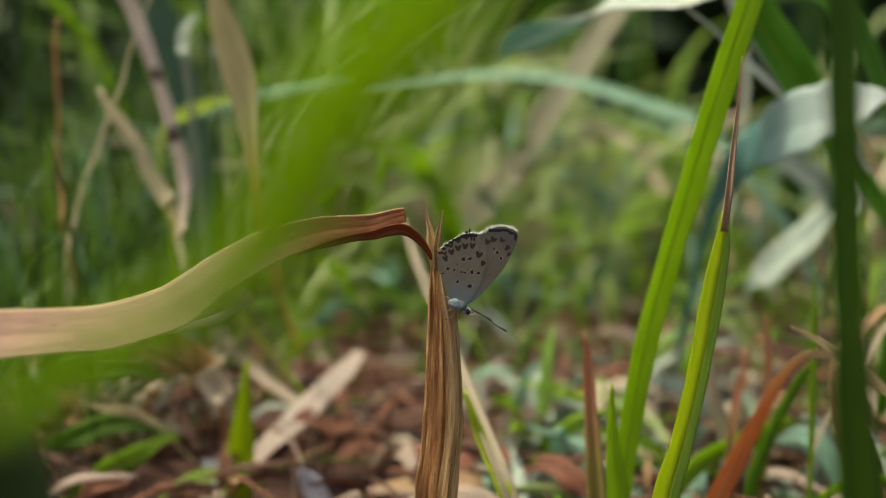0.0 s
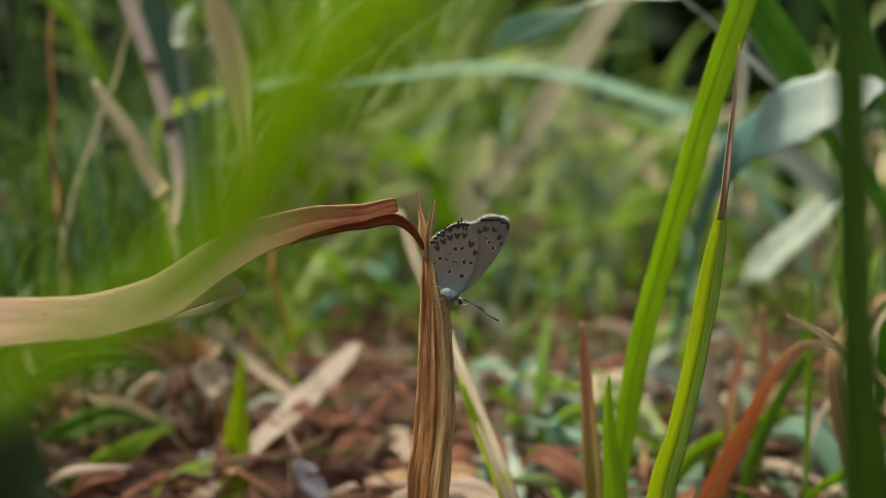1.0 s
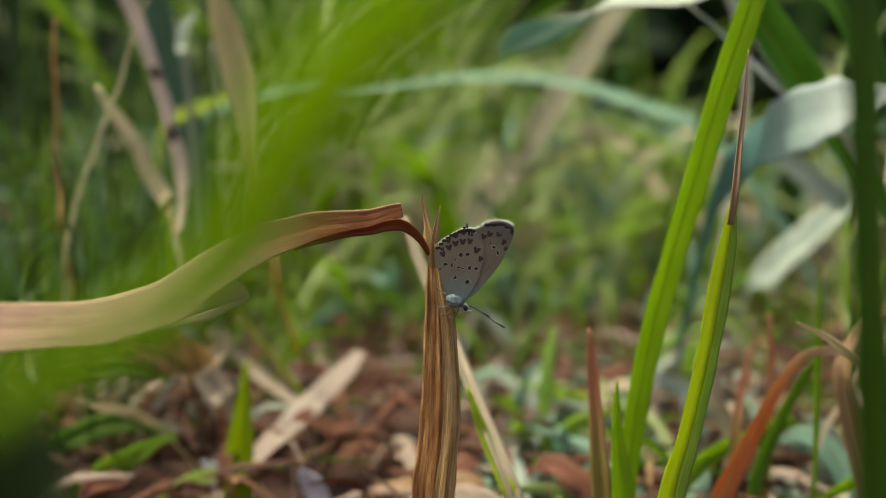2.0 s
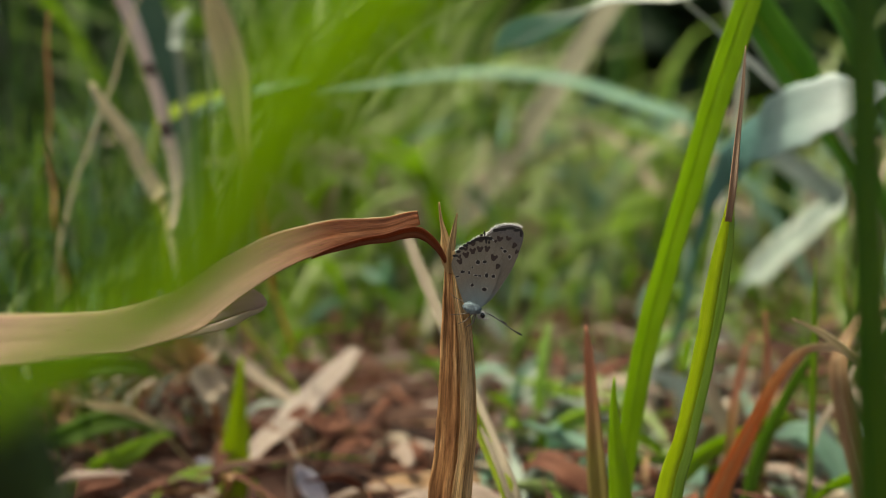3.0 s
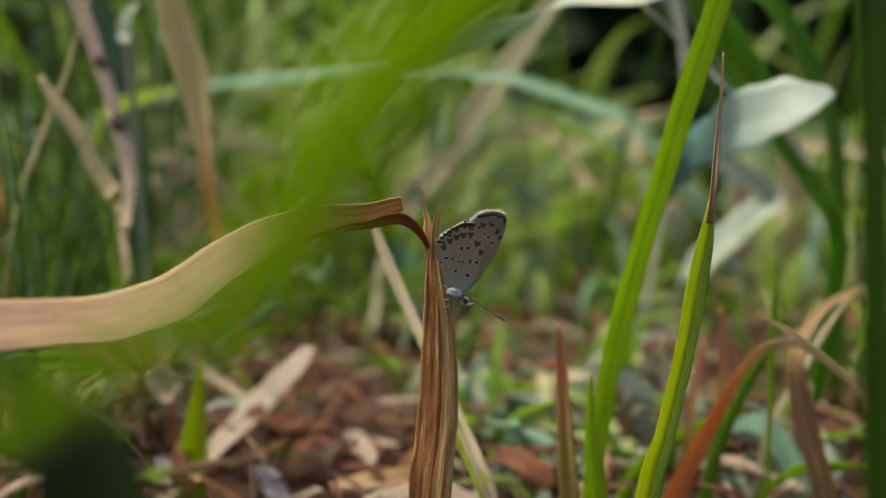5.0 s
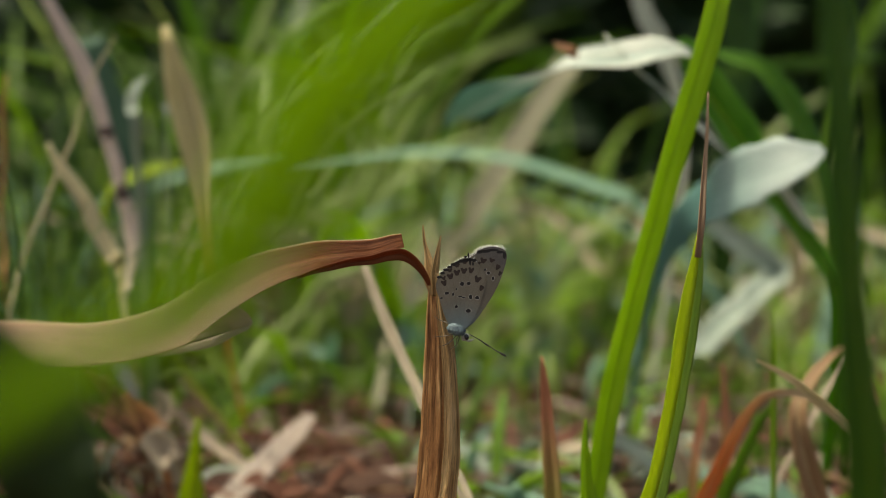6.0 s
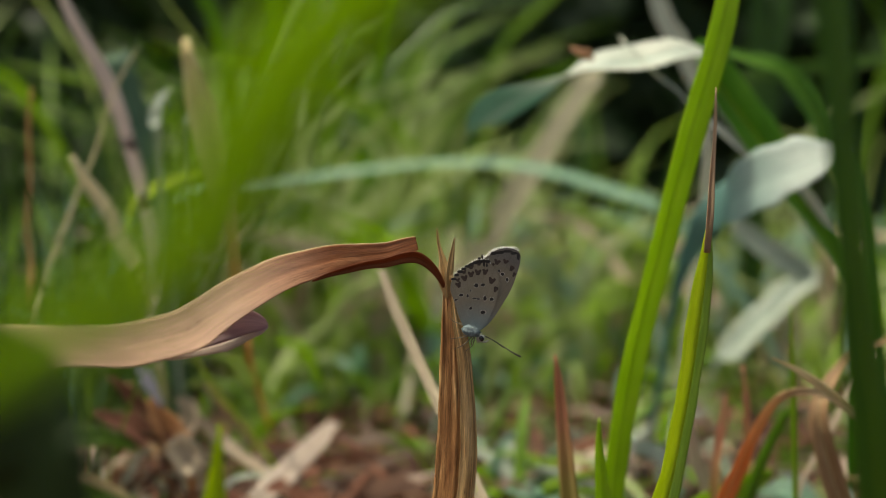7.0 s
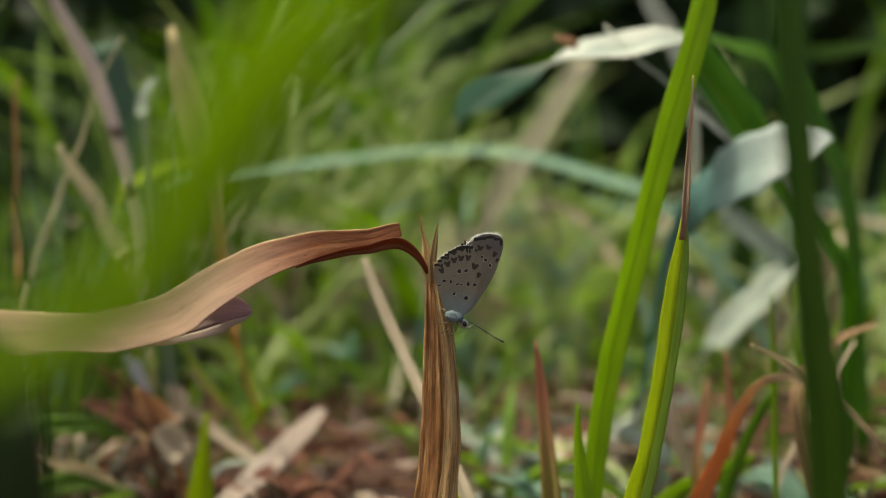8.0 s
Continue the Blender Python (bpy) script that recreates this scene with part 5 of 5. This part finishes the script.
def butterfly():
    rng = random.Random(8)
    root = tagged(new("butterfly"), "small grey-blue butterfly with dark spots, wings closed, perched head down", "butterfly")
    root.location = (0.0033, -0.0022, 0.0565)

    def wing(name, outline, y, mat, centre, rim, spots):
        bm = bmesh.new()
        pts = flat_shape(bm, outline, 0, 0.07, centre)
        ob = part(name, bm, mat, root)
        for p in ob.data.polygons:
            p.use_smooth = False
        ob.location = (centre[0] / 1000, y / 1000, centre[1] / 1000)
        bm = bmesh.new()
        fringe(bm, pts, 0, *rim, 0.28)
        part("wing_fringe", bm, wing_white, ob, "white hair fringe on the wing rim")
        for label, rows, m, grow, off in spots:
            bm = bmesh.new()
            if label == "margin_marks":
                chevrons(bm, rows, off, centre)
            else:
                spot_plates(bm, rows, off, centre, rng, grow)
            plates = part(label, bm, m, ob)
            for p in plates.data.polygons:
                p.use_smooth = False
        return ob

    hind = wing("hindwing", HIND, -0.24, wing_grey, WING_BASE, (0.30, 0.56), [
        ("pale_rings", HIND_SPOTS, wing_pale, 1.32, -0.038), ("dark_spots", HIND_SPOTS, wing_dark, 1.05, -0.042),
        ("margin_marks", HIND_MARGIN, wing_brown, 1.0, -0.04), ("dark_rim", HIND_EDGE, wing_dark, 1.0, -0.041)])
    fore = wing("forewing", FORE, -0.1, wing_brown_grey, WING_BASE, (0.40, 0.72), [
        ("pale_rings", FORE_SPOTS, wing_pale, 1.32, -0.038), ("dark_spots", FORE_SPOTS, wing_dark, 1.05, -0.042),
        ("margin_marks", FORE_MARGIN, wing_brown, 1.0, -0.04), ("dark_rim", FORE_EDGE, wing_dark, 1.0, -0.041)])
    far_fore = wing("far_forewing", FORE, 0.5, wing_grey, WING_BASE, (0.40, 0.72), [])
    far_fore.rotation_euler = (0, radians(-1.0), 0)
    far_hind = wing("far_hindwing", HIND, 0.75, wing_grey, WING_BASE, (0.30, 0.56), [])
    far_hind.rotation_euler = (0, radians(5), 0)
    far_hind.scale = (1.005, 1, 1.005)
    bm = bmesh.new()
    ball(bm, (-1.3, -0.15, 1.05), (2.5, 1.7, 1.5), 25, 0.3)
    thorax = part("thorax", bm, fur_blue, root, "pale blue-grey hairy thorax")
    bm = bmesh.new()
    tube(bm, [(-1.3, 0.25, 1.2, 0.9), (-1.9, 0.3, 2.6, 1.05), (-2.3, 0.3, 4.2, 0.95), (-2.6, 0.3, 5.6, 0.4)], 12)
    part("abdomen", bm, fur_blue, root)
    bm = bmesh.new()
    ball(bm, (-0.05, 0.1, 0.05), (1.15, 1.0, 1.05), 0, 0.15)
    head = part("head", bm, fur_white, root, "white-haired head")
    for y in (-0.42, 0.6):
        bm = bmesh.new()
        ball(bm, (0.06, y, 0.08), (0.62, 0.42, 0.8), -15)
        part("eye", bm, eye_black, head, "black oval eye")
    bm = bmesh.new()
    tube(bm, [(0.0, -0.2, -0.35, 0.22), (0.6, -0.25, -0.42, 0.32), (1.15, -0.25, -0.1, 0.06)], 8, 10)
    part("palp", bm, fur_white, head)
    for y, rows in ((-0.3, [(0.5, -0.3, 0.35, 0.09), (1.7, -0.5, -0.2, 0.12), (2.9, -0.9, -0.95, 0.13), (4.1, -1.2, -1.75, 0.17), (5.05, -1.4, -2.25, 0.2), (5.3, -1.45, -2.38, 0.08)]),
                    (0.4, [(0.5, 0.3, 0.4, 0.09), (1.6, 0.6, -0.25, 0.12), (2.5, 0.9, -0.85, 0.12), (3.1, 1.1, -1.25, 0.2), (3.45, 1.2, -1.45, 0.08)])):
        bm = bmesh.new()
        tube(bm, rows, 8, 40)
        feeler = part("antenna", bm, antenna_mat, root, "thin banded antenna with a black club")
        bm = bmesh.new()
        tip = rows[-3:]
        tube(bm, [(*tip[0][:3], 0.17), (*tip[1][:3], 0.3), (*tip[2][:3], 0.1)], 8, 12)
        part("club", bm, wing_dark, feeler, "black club of the antenna")
    # hair: place, count, spread, length, direction
    for name, mat, holder, middle, size, count, length in (("head_hair", fur_white, head, (-0.05, 0.0, -0.05), (0.55, 0.5, 0.5), 60, 0.45),
                                                           ("thorax_hair", fur_blue, thorax, (-1.3, -0.25, 1.05), (1.2, 0.75, 0.8), 110, 0.55)):
        bm = bmesh.new()
        for _ in range(count):
            d = Vector((rng.uniform(-1, 1), rng.uniform(-1, 0.4), rng.uniform(-1, 1))).normalized()
            foot = Vector(middle) + Vector((d.x * size[0], d.y * size[1], d.z * size[2])) * 0.85
            end = foot + (d + Vector((-0.5, 0, 0.3))).normalized() * length * rng.uniform(0.5, 1.2)
            side = d.cross(Vector((0.3, 0.2, 1))).normalized() * 0.035
            up = d.cross(side).normalized() * 0.035
            v = [bm.verts.new(q / 1000) for q in (foot + side, foot - side, foot + up, end)]
            for tri in ((0, 1, 3), (1, 2, 3), (2, 0, 3)):
                bm.faces.new([v[k] for k in tri])
        part(name, bm, mat, holder, "fine hair")
    for rows in ([(-0.9, -0.4, 0.3, 0.16), (-1.3, -0.5, -0.2, 0.13), (-1.2, 0.4, -0.9, 0.1), (-1.0, 1.4, -1.1, 0.06)],
                 [(-1.1, -0.4, 0.5, 0.16), (-2.2, -0.4, 0.35, 0.13), (-3.2, 0.4, 0.1, 0.1), (-4.3, 1.2, -0.1, 0.06)],
                 [(-1.2, 0.2, 0.3, 0.16), (-2.1, 0.0, -0.6, 0.13), (-2.8, 0.6, -1.1, 0.1), (-3.6, 1.3, -1.5, 0.06)],
                 [(-0.8, 0.2, 0.1, 0.16), (-1.2, 0.1, -1.0, 0.12), (-1.9, 0.7, -1.6, 0.1), (-2.1, 1.4, -2.1, 0.06)],
                 [(-1.6, -0.3, 1.0, 0.14), (-2.6, -0.3, 2.0, 0.12), (-3.5, 0.5, 2.3, 0.09), (-4.2, 1.2, 2.8, 0.06)]):
        bm = bmesh.new()
        tube(bm, rows, 6, 14)
        part("leg", bm, leg_beige, root)
    return root, fore, far_fore


butterfly_thing, forewing, far_forewing = butterfly()


def motions():
    # sway of the dry stem with the butterfly on it: seconds, millimetres across and up
    sway = ((0, 0, 0), (0.5, -0.3, -0.1), (1, -0.6, -0.2), (1.5, -1.4, -0.2), (1.7, -1.4, 0.0), (2.8, 1.4, -1.7), (3, 1.6, -1.7), (3.5, 1.5, -1.2), (4, 0.9, 0.0),
            (4.2, 0.6, -0.1), (5.3, 0.9, 0.4), (5.5, 1.2, 0.2), (6, 2.4, 0.0), (6.5, 2.2, 0.4), (7, 3.3, -0.5), (7.5, 3.9, -0.7), (8, 4.2, -0.3))
    walk(dry_stem_plant, [(t, pose(-0.001 + x / 1000, 0, z / 1000)) for t, x, z in sway])
    walk(butterfly_thing, [(t, pose(0.0033 + x / 1000, -0.0022, 0.0565 + z / 1000)) for t, x, z in sway])
    # the two near blades stir
    stir = ((0, 4.00, -1.00, 2.00), (0.5, 4.00, -1.00, 1.00), (1, 3.00, -1.00, 1.00), (1.5, 2.00, 0.00, 0.00), (1.7, 2.00, 0.00, 0.00), (3, 1.00, 0.00, 0.00), (3.5, 0.00, 0.00, 0.00), (4, -2.00, 0.00, 0.00), (4.2, -3.00, 0.00, 1.00), (5.3, -5.00, 0.00, 1.00), (5.5, -4.00, 0.00, 1.00), (6, -3.00, -2.00, -6.00), (6.5, -3.00, -2.00, -8.00), (7, -1.00, -3.00, -7.00), (7.5, -1.00, -4.00, -8.00), (8, 1.00, -4.00, -8.00))
    walk(near_green_blade, [(t, pose(x / 1000, y / 1000, z / 1000)) for t, x, y, z in stir])
    stir = ((0, 1.97), (0.5, 2.95), (1, 2.61), (1.5, 2.29), (3, 1.88), (3.5, 2.02), (4, 0.54), (5.5, 0.04), (6, 0.53), (6.5, 0.53), (7, 1.71), (7.5, 1.4), (8, 1.63))
    walk(near_dark_blade, [(t, pose(x / 1000, 0, 0)) for t, x in stir])
    stir = ((0, 0, 0), (4, 0, 0), (5.5, -1.4, 0.6), (6, -2.2, 2.0), (6.5, -2.2, 2.2), (8, -2.0, 2.2))
    walk(red_tipped_blade, [(t, pose(x / 1000, 0, z / 1000)) for t, x, z in stir])
    bx, bz = WING_BASE
    lift = ((0, 7.4), (1.7, 7.4), (2.8, 0), (8, 0))
    walk(forewing, [(t, pose(bx / 1000, -0.0001, bz / 1000, 0, a, 0)) for t, a in lift])
    walk(far_forewing, [(t, pose(bx / 1000, 0.0005, bz / 1000, 0, a - 1, 0)) for t, a in lift])


motions()
